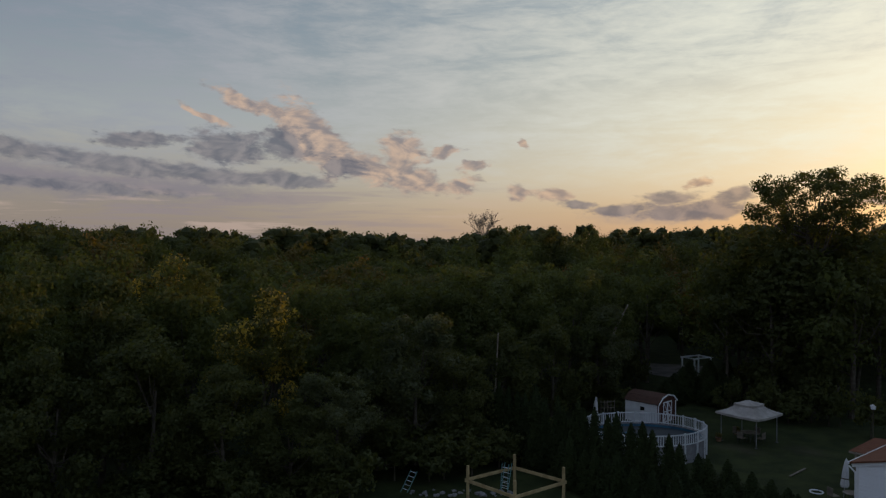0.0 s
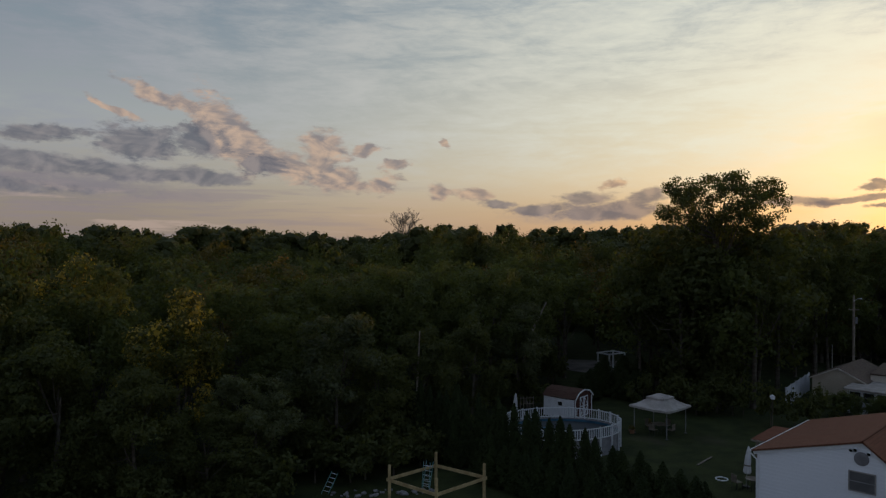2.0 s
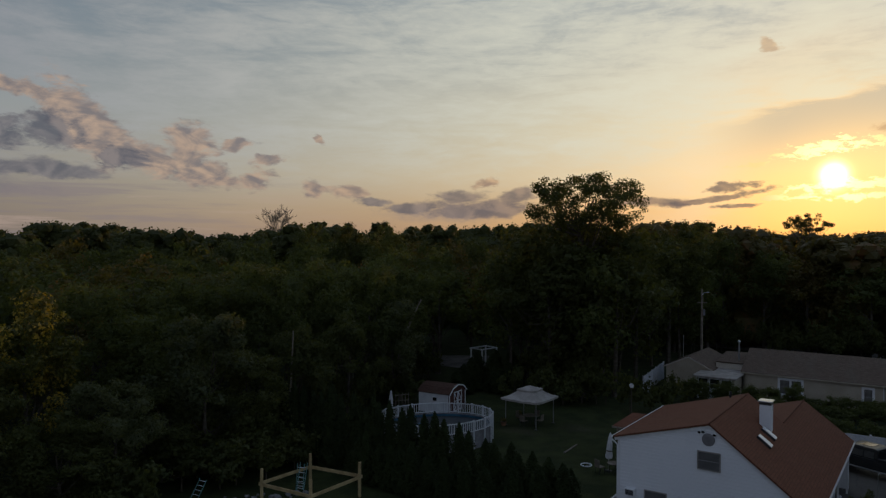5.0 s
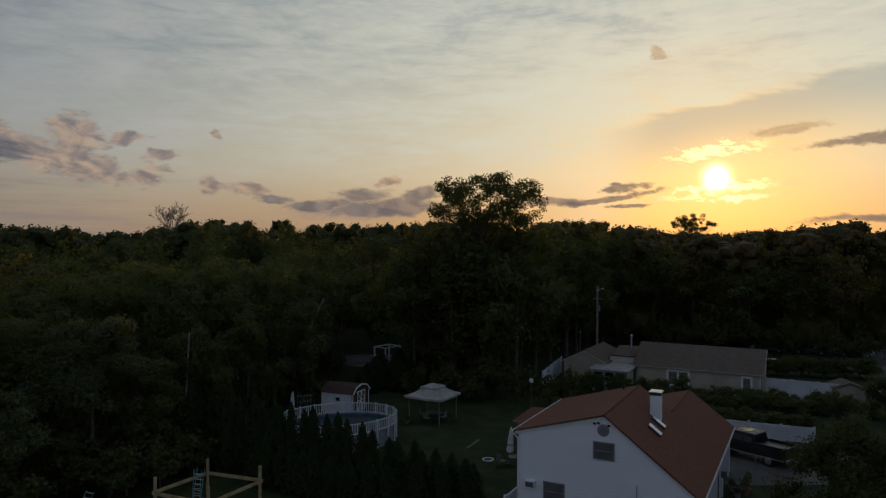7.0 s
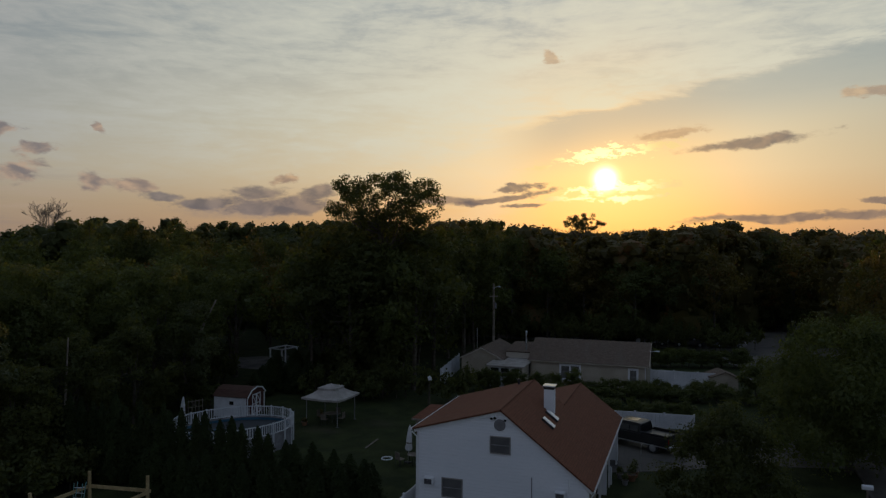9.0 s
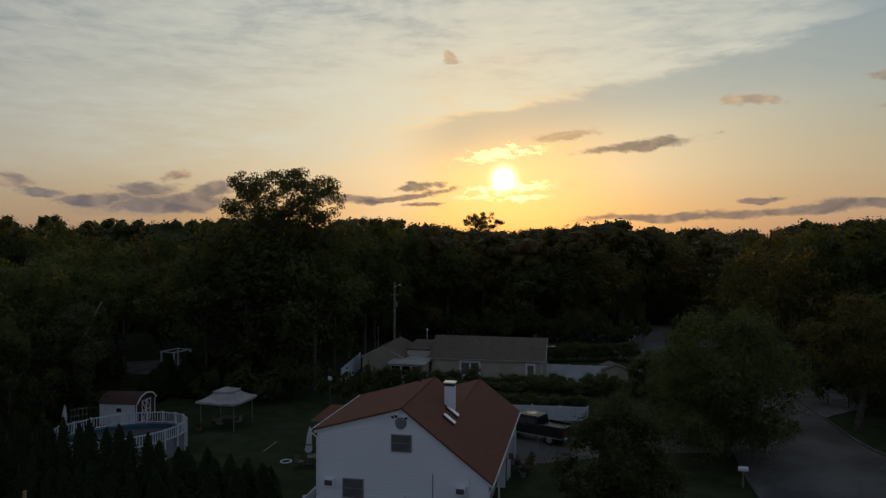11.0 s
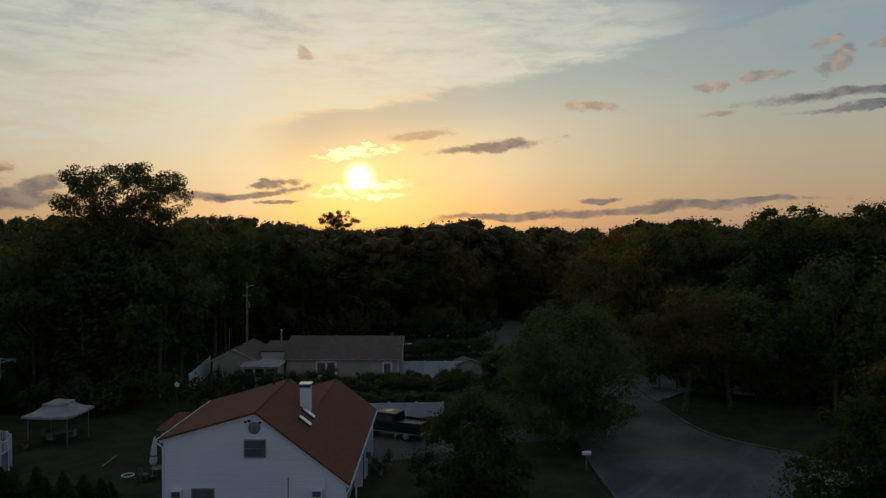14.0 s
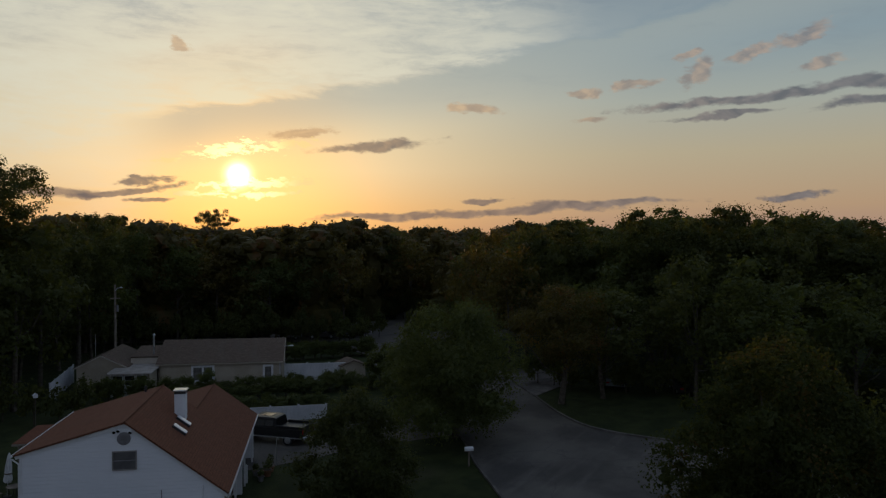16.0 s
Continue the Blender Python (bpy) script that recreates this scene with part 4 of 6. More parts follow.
corner_tree = tree("corner_tree", "large dark tree with tips turning brown", "tree", 94, 10.7, 5.0, -3.0, 300, 66000, 0.13, LEAF_TIPS, thick=0.28, gap=0.15, core=40, draw=0.3, floor=0.2)
corner_tree.matrix_world = pose(*polar(86.3, 34.5), 0)
corner_b = tree("corner_tree", "large dark tree beside the street", "tree", 95, 9.6, 4.6, 0.5, 80, 16000, 0.16, LEAF_DARK, thick=0.28)
corner_b.matrix_world = pose(*polar(97.0, 36), 0)
bare = thing("bare_tree", "leafless tree with fine spreading twigs", "tree")
part("trunk", bare_crown(96, 16.4, 20.5, 0.38), POLE_WOOD, bare)
bare.matrix_world = pose(*polar(3.2, 124), 0)
pine = flat_tree("pine_tree", "flat-topped tree on the skyline under the sun", 97, 4.3, 17.9, 2.3, 64, 0.3, 0.7, 4600, 0.2, LEAF_DARK, 0.22, 40, 1.5)
pine.matrix_world = pose(*polar(43.3, 128), 0)

# ---- the white house with the red roof ----
HOUSE = pose(18.73, 32.23, 0, 0, 0, -51.2)
house = thing("house", "white clapboard house with a red shingle roof", "house", HOUSE)
W0, LEFT_EAVE, APEX_X, APEX, RIGHT_EAVE, DEPTH, WING = 8.84, 5.22, 4.47, 6.46, 3.11, 8.0, 14.9
SLOPE_R, SLOPE_L = (APEX - RIGHT_EAVE) / (W0 - APEX_X), (APEX - LEFT_EAVE) / APEX_X


def gable(drop):
    return [(0, 0), (W0, 0), (W0, RIGHT_EAVE - drop), (APEX_X, APEX - drop), (0, LEFT_EAVE - drop)]


def zr(x):
    return APEX - SLOPE_R * (x - APEX_X)


def zl(x):
    return APEX - SLOPE_L * (APEX_X - x)


part("gable_wall", prism(gable(0.12), 0, 0.2), SIDING, house)
part("back_wall", prism(gable(0.12), DEPTH - 0.2, DEPTH), SIDING, house)
part("side_wall", box(0, 0.2, 0.2, DEPTH - 0.2, 0, LEFT_EAVE - 0.14), SIDING, house)
SET = W0 - 0.55
part("street_wall", box(SET - 0.2, SET, 0.2, WING - 0.2, 0, RIGHT_EAVE + 0.2), TAN, house, "tan wall set back under the eave")
part("soffit", box(SET, W0 + 0.24, 0.2, WING, zr(W0 + 0.26) - 0.13, zr(W0 + 0.26) - 0.10), WHITE, house)
WX, WZ = 6.30, APEX - SLOPE_R * (6.30 - APEX_X)
part("wing_end_wall", prism([(1.6, 0), (W0, 0), (W0, RIGHT_EAVE - 0.12), (WX, WZ - 0.12), (1.6, WZ - 0.27 * (WX - 1.6) - 0.12)], WING - 0.2, WING), SIDING, house)
part("wing_side_wall", box(1.6, 1.8, DEPTH, WING - 0.2, 0, WZ - 0.27 * (WX - 1.6) - 0.14), SIDING, house)


part("roof", sheet((-0.28, -0.14, zl(-0.28)), (-0.28, DEPTH + 0.1, zl(-0.28)), (APEX_X, DEPTH + 0.1, APEX), (APEX_X, -0.14, APEX), 0.08), RED_SHINGLE, house, "low rear slope of red asphalt shingles")
part("roof", sheet((W0 + 0.26, -0.14, zr(W0 + 0.26)), (W0 + 0.26, DEPTH + 0.1, zr(W0 + 0.26)), (APEX_X + 0.003, DEPTH + 0.1, APEX), (APEX_X + 0.003, -0.14, APEX), 0.08), RED_SHINGLE, house, "steep front slope of red asphalt shingles")
part("wing_roof", sheet((W0 + 0.26, DEPTH + 0.103, zr(W0 + 0.26)), (W0 + 0.26, WING + 0.15, zr(W0 + 0.26)), (WX, WING + 0.15, WZ), (WX, DEPTH + 0.103, WZ), 0.13), RED_SHINGLE, house)
part("wing_roof", sheet((1.4, DEPTH + 0.103, WZ - 0.27 * (WX - 1.4)), (1.4, WING + 0.15, WZ - 0.27 * (WX - 1.4)), (WX - 0.003, WING + 0.15, WZ), (WX - 0.003, DEPTH + 0.103, WZ), 0.13), RED_SHINGLE, house)
part("ridge_cap", tube([(APEX_X, -0.15, APEX + 0.005), (APEX_X, DEPTH + 0.1, APEX + 0.005)], 0.04, 8), RED_SHINGLE, house)
part("ridge_cap", tube([(WX, DEPTH + 0.1, WZ + 0.005), (WX, WING + 0.15, WZ + 0.005)], 0.04, 8), RED_SHINGLE, house)
# rake boards under the roof's front edge
part("rake_board", bar((-0.2, -0.045, zl(-0.2) - 0.17), (APEX_X, -0.045, APEX - 0.17), 0.05, 0.15), WHITE, house)
part("rake_board", bar((W0 + 0.2, -0.045, zr(W0 + 0.2) - 0.20), (APEX_X, -0.045, APEX - 0.17), 0.05, 0.15), WHITE, house)


def gutter(x, z, y0, y1, out):
    bm = bmesh.new()
    prof = [(0, 0.09), (0, 0.0), (0.045 * out, 0.0), (0.065 * out, 0.09), (0.052 * out, 0.09), (0.035 * out, 0.015), (0.012 * out, 0.015), (0.012 * out, 0.09)]
    prism([(x + px, z + pz) for px, pz in prof], y0, y1, bm)
    return bm


part("gutter", gutter(-0.29, zl(-0.28) - 0.10, -0.16, DEPTH + 0.1, -1), WHITE, house)
part("gutter", gutter(W0 + 0.27, zr(W0 + 0.26) - 0.10, -0.16, WING + 0.15, 1), WHITE, house)
part("downspout", tube([(W0 + 0.30, -0.02, zr(W0 + 0.26) - 0.08), (W0 + 0.06, -0.03, 2.4), (W0 + 0.05, -0.03, 0.05)], 0.04, 6), WHITE, house)
part("downspout", tube([(-0.34, -0.05, 4.95), (-0.05, -0.05, 4.7), (-0.05, -0.05, 0.05)], 0.04, 6), WHITE, house)
part("corner_board", box(-0.03, 0.09, -0.042, -0.002, 0, 5.0), WHITE, house)
part("corner_board", box(W0 - 0.09, W0 + 0.03, -0.042, -0.002, 0, RIGHT_EAVE - 0.25), WHITE, house)


def window(parent, m, w, h, mat_pane, double=1, label="", sill=True, t=0.07, mat_frame=WHITE):
    """A sash window proud of the wall; m puts its lower left corner, with -y outward."""
    root = new("window")
    root.parent = parent
    root.matrix_local = m
    tagged(root, label)
    fr = bmesh.new()
    box(-t, 0, -0.05, 0.0, -t, h + t, fr)
    box(w, w + t, -0.05, 0.0, -t, h + t, fr)
    box(0.001, w - 0.001, -0.05, 0.0, h, h + t, fr)
    box(0.001, w - 0.001, -0.05, 0.0, -t, 0, fr)
    part("window_frame", fr, mat_frame, root)
    if sill:
        part("window_sill", box(-t - 0.03, w + t + 0.03, -0.09, -0.052, -t - 0.04, -t + 0.005), WHITE, root)
    bw = w / double
    for k in range(double):
        if k:
            part("mullion", box(k * bw - t / 2, k * bw + t / 2, -0.045, -0.001, 0.001, h - 0.001), WHITE, root)
        a, b = k * bw + (t / 2 + 0.001 if k else 0.001), (k + 1) * bw - (t / 2 + 0.001 if k < double - 1 else 0.001)
        part("meeting_rail", box(a, b, -0.04, -0.012, h / 2 - 0.02, h / 2 + 0.02), VENT_GREY, root)
        part("pane", box(a, b, -0.024, -0.004, h / 2 + 0.021, h), mat_pane, root)
        part("pane", box(a, b, -0.036, -0.010, 0, h / 2 - 0.021), mat_pane, root)
    return root


P = lambda x, y, z, rz=0: pose(x, y, z, 0, 0, rz)
window(house, P(3.95, -0.034, 4.25), 0.98, 0.80, SCREEN, sill=False, t=0.05, mat_frame=TAUPE)
window(house, P(1.38, -0.034, 1.74), 1.04, 0.92, SCREEN, sill=False, t=0.05, mat_frame=TAUPE)
window(house, P(4.6, -0.034, 1.0), 0.9, 0.9, SCREEN)
for y, h in ((2.0, 1.1), (5.6, 1.1), (9.6, 1.1), (12.4, 1.1)):
    window(house, P(SET + 0.004, y, 1.1, 90), 0.9, h, GLASS)
door = part("door", box(SET + 0.005, SET + 0.05, 7.4, 8.3, 0.15, 2.2, bevel=0.01), RED_BRICK, house, "dark red entrance door")
part("door_handle", tube([(SET + 0.052, 7.5, 1.1), (SET + 0.11, 7.5, 1.1)], 0.025, 8), ALU, door)


def boards_front():
    """Lapped clapboards on the gable, one object each."""
    step, z = 0.17, 0.0
    while z < APEX - 0.40:
        z1 = min(z + step, APEX - 0.30)
        xs = []
        for q in (z, z1):
            zz = q + 0.16
            left = 0.0 if zz < LEFT_EAVE else (zz - LEFT_EAVE) / SLOPE_L
            right = W0 if zz < RIGHT_EAVE else APEX_X + (APEX - zz) / SLOPE_R
            xs.append((left, right))
        (a0, b0), (a1, b1) = xs
        if b1 - a1 > 0.15:
            bm = bmesh.new()
            rows = []
            for q, y in ((0.0, -0.032), (0.76, -0.026), (0.86, -0.010), (1.0, -0.008)):
                a, b, z2 = a0 + (a1 - a0) * q, b0 + (b1 - b0) * q, z + (z1 - z) * q
                rows.append([bm.verts.new((a, y, z2)), bm.verts.new((b, y, z2)), bm.verts.new((b, -0.001, z2)), bm.verts.new((a, -0.001, z2))])
            for lo, hi in zip(rows, rows[1:]):
                for e in range(4):
                    bm.faces.new((lo[e], lo[(e + 1) % 4], hi[(e + 1) % 4], hi[e]))
            bm.faces.new(rows[0][::-1])
            bm.faces.new(rows[-1])
            bmesh.ops.recalc_face_normals(bm, faces=bm.faces)
            part("clapboard", bm, SIDING, house)
        z = z1


# gable vent, lights, pipes
vent = part("gable_vent", tube([(4.41, -0.055, 5.66), (4.41, -0.001, 5.66)], 0.30, 28), VENT_GREY, house, "round grey louvred gable vent")
for k in range(7):
    z = 5.46 + k * 0.066
    half = math.sqrt(max(0.01, 0.27 ** 2 - (z - 5.66) ** 2))
    part("louvre", bar((4.41 - half, -0.066, z), (4.41 + half, -0.066, z), 0.02, 0.035), VENT_GREY, vent)
for y in (4.6, 9.2, 13.8):
    part("porch_post", box(W0 - 0.05, W0 + 0.05, y - 0.05, y + 0.05, 0, RIGHT_EAVE - 0.36), WHITE, house)
for x, z in ((4.02, 6.06), (4.20, 6.10), (4.72, 6.02)):
    lamp = part("floodlight", tube([(x, -0.05, z), (x, -0.20, z - 0.06)], [0.04, 0.085], 10), WHITE, house, "white security floodlight")
    part("lens", tube([(x, -0.202, z - 0.0608), (x, -0.212, z - 0.066)], 0.075, 10), GLASS, lamp)
part("conduit", tube([(6.05, -0.045, 0.05), (6.05, -0.045, 3.2)], 0.025, 6), VENT_GREY, house)
part("conduit", tube([(7.90, -0.05, 0.05), (7.90, -0.05, 3.30)], 0.035, 6), WHITE, house)


def air_conditioner(x, z, w, h):
    ac = part("air_conditioner", box(x, x + w, -0.36, -0.022, z, z + h, bevel=0.012), WHITE, house, "white boxy wall air conditioner")
    part("grille", box(x + 0.05, x + w - 0.05, -0.372, -0.361, z + 0.05, z + h - 0.05), DARK_METAL, ac)
    for k in range(5):
        zz = z + 0.075 + k * (h - 0.15) / 4
        part("fin", box(x + 0.055, x + w - 0.055, -0.380, -0.3725, zz - 0.006, zz + 0.006), VENT_GREY, ac)


air_conditioner(0.43, 2.32, 0.50, 0.36)
air_conditioner(7.24, 2.34, 0.50, 0.36)

# chimney, skylights, pipes on the roof
chim = part("chimney", box(5.66, 6.20, 5.04, 5.62, 4.7, 6.56), SIDING, house, "white clapboarded chimney with a metal cap")
for k in range(11):
    z = 4.95 + k * 0.15
    part("clapboard", box(5.644, 6.216, 5.024, 5.636, z, z + 0.012), SIDING, chim)
part("collar", box(5.63, 6.23, 5.01, 5.65, 6.561, 6.64, bevel=0.01), DARK_METAL, chim)
part("cap", box(5.58, 6.28, 4.96, 5.70, 6.70, 6.77, bevel=0.02), ALU, chim, "shiny metal chimney cap")
for x, y in ((5.66, 5.04), (6.17, 5.04), (5.66, 5.59), (6.17, 5.59)):
    part("cap_leg", box(x, x + 0.03, y, y + 0.03, 6.641, 6.699), DARK_METAL, chim)


def skylight(x0, x1, y0, y1):
    root = new("skylight")
    root.parent = house
    tagged(root, "white domed roof skylight")
    ang = math.atan(SLOPE_R)
    L = (x1 - x0) / math.cos(ang)
    root.matrix_local = Matrix.Translation((x0, y0, zr(x0) + 0.002)) @ Matrix.Rotation(ang, 4, "Y")
    w = y1 - y0
    fr = bmesh.new()
    box(0, L, 0, 0.05, 0, 0.11, fr)
    box(0, L, w - 0.05, w, 0, 0.11, fr)
    box(0, 0.05, 0.051, w - 0.051, 0, 0.11, fr)
    box(L - 0.05, L, 0.051, w - 0.051, 0, 0.11, fr)
    part("curb", fr, DARK_METAL, root)
    part("dome", box(0.015, L - 0.015, 0.015, w - 0.015, 0.111, 0.15, bevel=0.012), DOME, root)


skylight(5.92, 6.56, 2.95, 3.37)
skylight(5.84, 6.50, 4.40, 4.82)
part("vent_pipe", tube([(3.66, 7.45, zl(3.66) - 0.05), (3.66, 7.45, zl(3.66) + 0.35)], 0.06, 8), DARK_METAL, house)

# patio roof behind the house
porch = thing("patio_roof", "low red-shingled patio roof on posts", "patio roof", HOUSE)
part("roof", sheet((-5.05, 11.9, 2.40), (0.6, 11.9, 2.40), (0.6, 14.9, 2.88), (-4.6, 14.6, 2.83), 0.10), RED_SHINGLE, porch)
part("fascia", bar((-5.05, 11.88, 2.33), (0.6, 11.88, 2.33), 0.04, 0.12), GREY_WOOD, porch)
for x, y, z in ((-4.7, 12.05, 2.30), (-2.2, 12.05, 2.30), (0.3, 12.05, 2.30), (-4.3, 14.4, 2.67), (0.3, 14.6, 2.71)):
    part("post", box(x - 0.06, x + 0.06, y - 0.06, y + 0.06, 0, z), GREY_WOOD, porch)


def panel_fence(name, label, p, q, h, n, mat=WHITE_VINYL, group=""):
    """A solid vinyl fence: posts with caps, tongued boards and rails between."""
    p, q = Vector((*p, 0)), Vector((*q, 0))
    ang = math.degrees(math.atan2(q.y - p.y, q.x - p.x))
    root = thing(name, label, "fence", pose(p.x, p.y, 0, 0, 0, ang), group)
    L = (q - p).length
    step = L / n
    for i in range(n + 1):
        x = i * step
        post = part("post", box(x - 0.065, x + 0.065, -0.065, 0.065, 0, h + 0.05, bevel=0.008), mat, root)
        part("cap", box(x - 0.08, x + 0.08, -0.08, 0.08, h + 0.051, h + 0.085, bevel=0.012), mat, post)
    for i in range(n):
        a, b = i * step + 0.066, (i + 1) * step - 0.066
        k = max(4, int((b - a) / 0.28))
        part("rail", box(a, b, -0.03, 0.03, h - 0.12, h), mat, root)
        part("rail", box(a, b, -0.03, 0.03, 0.05, 0.17), mat, root)
        for j in range(k):
            u, v = a + (b - a) * j / k + 0.004, a + (b - a) * (j + 1) / k - 0.004
            part("board", box(u, v, -0.018, 0.018, 0.171, h - 0.121), mat, root)
    return root


def loc(x, y):
    v = HOUSE @ Vector((x, y, 0))
    return v.x, v.y


panel_fence("vinyl_fence", "white vinyl fence running out beside the house", loc(-0.5, 1.6), loc(-0.5, -5.2), 1.78, 3)
panel_fence("vinyl_fence", "low white vinyl fence behind the parked truck", (40.4, 43.4), (46.4, 36.8), 1.22, 4)

# ---- ranch house behind ----
u = Vector((0.622, -0.783, 0))
RANCH = pose(47.35, 58.24, 0, 0, 0, math.degrees(math.atan2(u.y, u.x)))
ranch = thing("house", "long low tan ranch house with a brown roof", "house", RANCH)
RL, RE, RR, RD = 11.75, 2.6, 4.32, 7.2
end = [(0, 0), (0, RE - 0.12), (RD / 2, RR - 0.12), (RD, RE - 0.12), (RD, 0)]


def cross_wall(poly, x0, x1):
    """A wall across the ridge: the polygon in y and z, drawn out along x."""
    bm = bmesh.new()
    a = [bm.verts.new((x0, y, z)) for y, z in poly]
    b = [bm.verts.new((x1, y, z)) for y, z in poly]
    bm.faces.new(a)
    bm.faces.new(b[::-1])
    for i in range(len(poly)):
        j = (i + 1) % len(poly)
        bm.faces.new((a[i], a[j], b[j], b[i]))
    bmesh.ops.recalc_face_normals(bm, faces=bm.faces)
    return bm


part("front_wall", box(0, RL, 0, 0.2, 0, RE - 0.14), TAN, ranch)
part("back_wall", box(0, RL, RD - 0.2, RD, 0, RE - 0.14), TAN, ranch)
part("end_wall", cross_wall(end, 0.0, 0.2), TAN, ranch)
part("end_wall", cross_wall(end, RL - 0.2, RL), TAN, ranch)
k = (RR - RE) / (RD / 2)
part("roof", sheet((-0.2, -0.25, RE - 0.25 * k), (RL + 0.25, -0.25, RE - 0.25 * k), (RL + 0.25, RD / 2, RR), (-0.2, RD / 2, RR), 0.12), BROWN_SHINGLE, ranch)
part("roof", sheet((-0.2, RD + 0.35, RE - 0.35 * k), (RL + 0.25, RD + 0.35, RE - 0.35 * k), (RL + 0.25, RD / 2 + 0.003, RR), (-0.2, RD / 2 + 0.003, RR), 0.12), BROWN_SHINGLE, ranch)
part("fascia", box(-0.2, RL + 0.25, -0.285, -0.255, RE - 0.25 * k - 0.15, RE - 0.25 * k - 0.03), TAN, ranch)
part("rake_board", bar((RL + 0.27, -0.25, RE - 0.25 * k - 0.06), (RL + 0.27, RD / 2, RR - 0.06), 0.04, 0.14), TAN, ranch)
window(ranch, P(3.28, -0.004, 0.76), 1.81, 1.26, CURTAIN, 2, t=0.2)
window(ranch, P(10.15, -0.004, 0.62), 0.62, 1.33, CURTAIN, t=0.2)
part("downspout", tube([(RL - 0.12, -0.06, RE - 0.3), (RL - 0.12, -0.06, 0.05)], 0.045, 6), WHITE, ranch)
# left gabled wing
G0, G1, GE, GA = -7.4, -2.9, 2.45, 3.5
gm = (G0 + G1) / 2
part("wing_wall", prism([(G0, 0), (G1, 0), (G1, GE - 0.1), (gm, GA - 0.1), (G0, GE - 0.1)], -0.3, -0.1), TAN, ranch)
part("wing_side_wall", box(G0, G0 + 0.2, -0.1, 7.0, 0, GE - 0.12), TAN, ranch)
part("wing_side_wall", box(G1 - 0.2, G1, -0.1, 7.0, 0, GE - 0.12), TAN, ranch)
kg = (GA - GE) / (gm - G0)
part("wing_roof", sheet((G0 - 0.25, -0.5, GE - 0.25 * kg), (G0 - 0.25, 7.2, GE - 0.25 * kg), (gm, 7.2, GA), (gm, -0.5, GA), 0.12), BROWN_SHINGLE, ranch)
part("wing_roof", sheet((G1 + 0.25, -0.5, GE - 0.25 * kg), (G1 + 0.25, 7.2, GE - 0.25 * kg), (gm + 0.003, 7.2, GA), (gm + 0.003, -0.5, GA), 0.12), BROWN_SHINGLE, ranch)
part("rake_board", bar((G0 - 0.25, -0.52, GE - 0.25 * kg - 0.1), (gm, -0.52, GA - 0.07), 0.04, 0.10), BEIGE, ranch)
part("rake_board", bar((G1 + 0.25, -0.52, GE - 0.25 * kg - 0.1), (gm, -0.52, GA - 0.07), 0.04, 0.10), BEIGE, ranch)
window(ranch, P(-4.3, -0.304, 0.7), 0.9, 1.2, GLASS)
# linking block and sunroom
part("link_wall", box(G1, 0.0, 1.4, 1.6, 0, 3.0), BEIGE, ranch)
part("link_roof", sheet((G1 - 0.0, 1.3, 3.02), (0.0, 1.3, 3.02), (0.0, RD / 2 + 2, 3.5), (G1, RD / 2 + 2, 3.5), 0.12), BROWN_SHINGLE, ranch)
part("sunroom_wall", box(-3.6, -0.15, -3.0, -2.85, 0, 1.0), WHITE, ranch)
part("sunroom_wall", box(-0.3, -0.15, -2.85, 0.0, 0, 2.05), TAN, ranch)
part("sunroom_wall", box(-3.6, -3.45, -2.85, -0.3, 0, 2.05), TAN, ranch)
part("sunroom_roof", sheet((-3.9, -3.3, 2.2), (0.1, -3.3, 2.2), (0.1, 1.39, 2.30), (-3.9, 1.39, 2.30), 0.12), CANVAS, ranch, "flat pale sunroom roof")
for i in range(3):
    window(ranch, P(-3.4 + i * 1.07, -2.998, 1.08), 0.86, 0.85, GLASS, sill=False)
part("flue", tube([(-0.9, 2.2, 3.0), (-0.9, 2.2, 5.0)], 0.09, 10), ALU, ranch, "shiny metal flue pipe")
part("flue_cap", tube([(-0.9, 2.2, 5.0), (-0.9, 2.2, 5.16)], [0.16, 0.10], 10), ALU, ranch)
lamp_arm = part("yard_light", tube([(RL + 0.2, 1.6, 3.7), (RL + 0.9, 1.4, 3.78)], 0.03, 6), ALU, ranch)
part("lamp_head", box(RL + 0.75, RL + 1.15, 1.28, 1.48, 3.74, 3.83, bevel=0.02), WHITE, lamp_arm)

panel_fence("vinyl_fence", "tall white vinyl fence beside the tan house", (56.2, 49.9), (60.3, 44.6), 1.86, 3)
panel_fence("vinyl_fence", "white vinyl fence running back from the tan house", (38.4, 61.5), (45.2, 68.4), 1.8, 5)

# tan garden shed
tan_shed = thing("garden_shed", "small tan garden shed with a shingle roof", "shed", pose(59.2, 45.0, 0, 0, 0, -38))
part("wall", prism([(0, 0), (2.6, 0), (2.6, 1.55), (1.3, 2.05), (0, 1.55)], 0, 2.4), TAN, tan_shed)
part("roof", sheet((-0.15, -0.15, 1.56), (-0.15, 2.55, 1.56), (1.3, 2.55, 2.12), (1.3, -0.15, 2.12), 0.06), BROWN_SHINGLE, tan_shed)
part("roof", sheet((2.75, -0.15, 1.56), (2.75, 2.55, 1.56), (1.303, 2.55, 2.12), (1.303, -0.15, 2.12), 0.06), BROWN_SHINGLE, tan_shed)
part("door", box(0.7, 1.9, -0.03, -0.004, 0.05, 1.5, bevel=0.008), TAN, tan_shed)

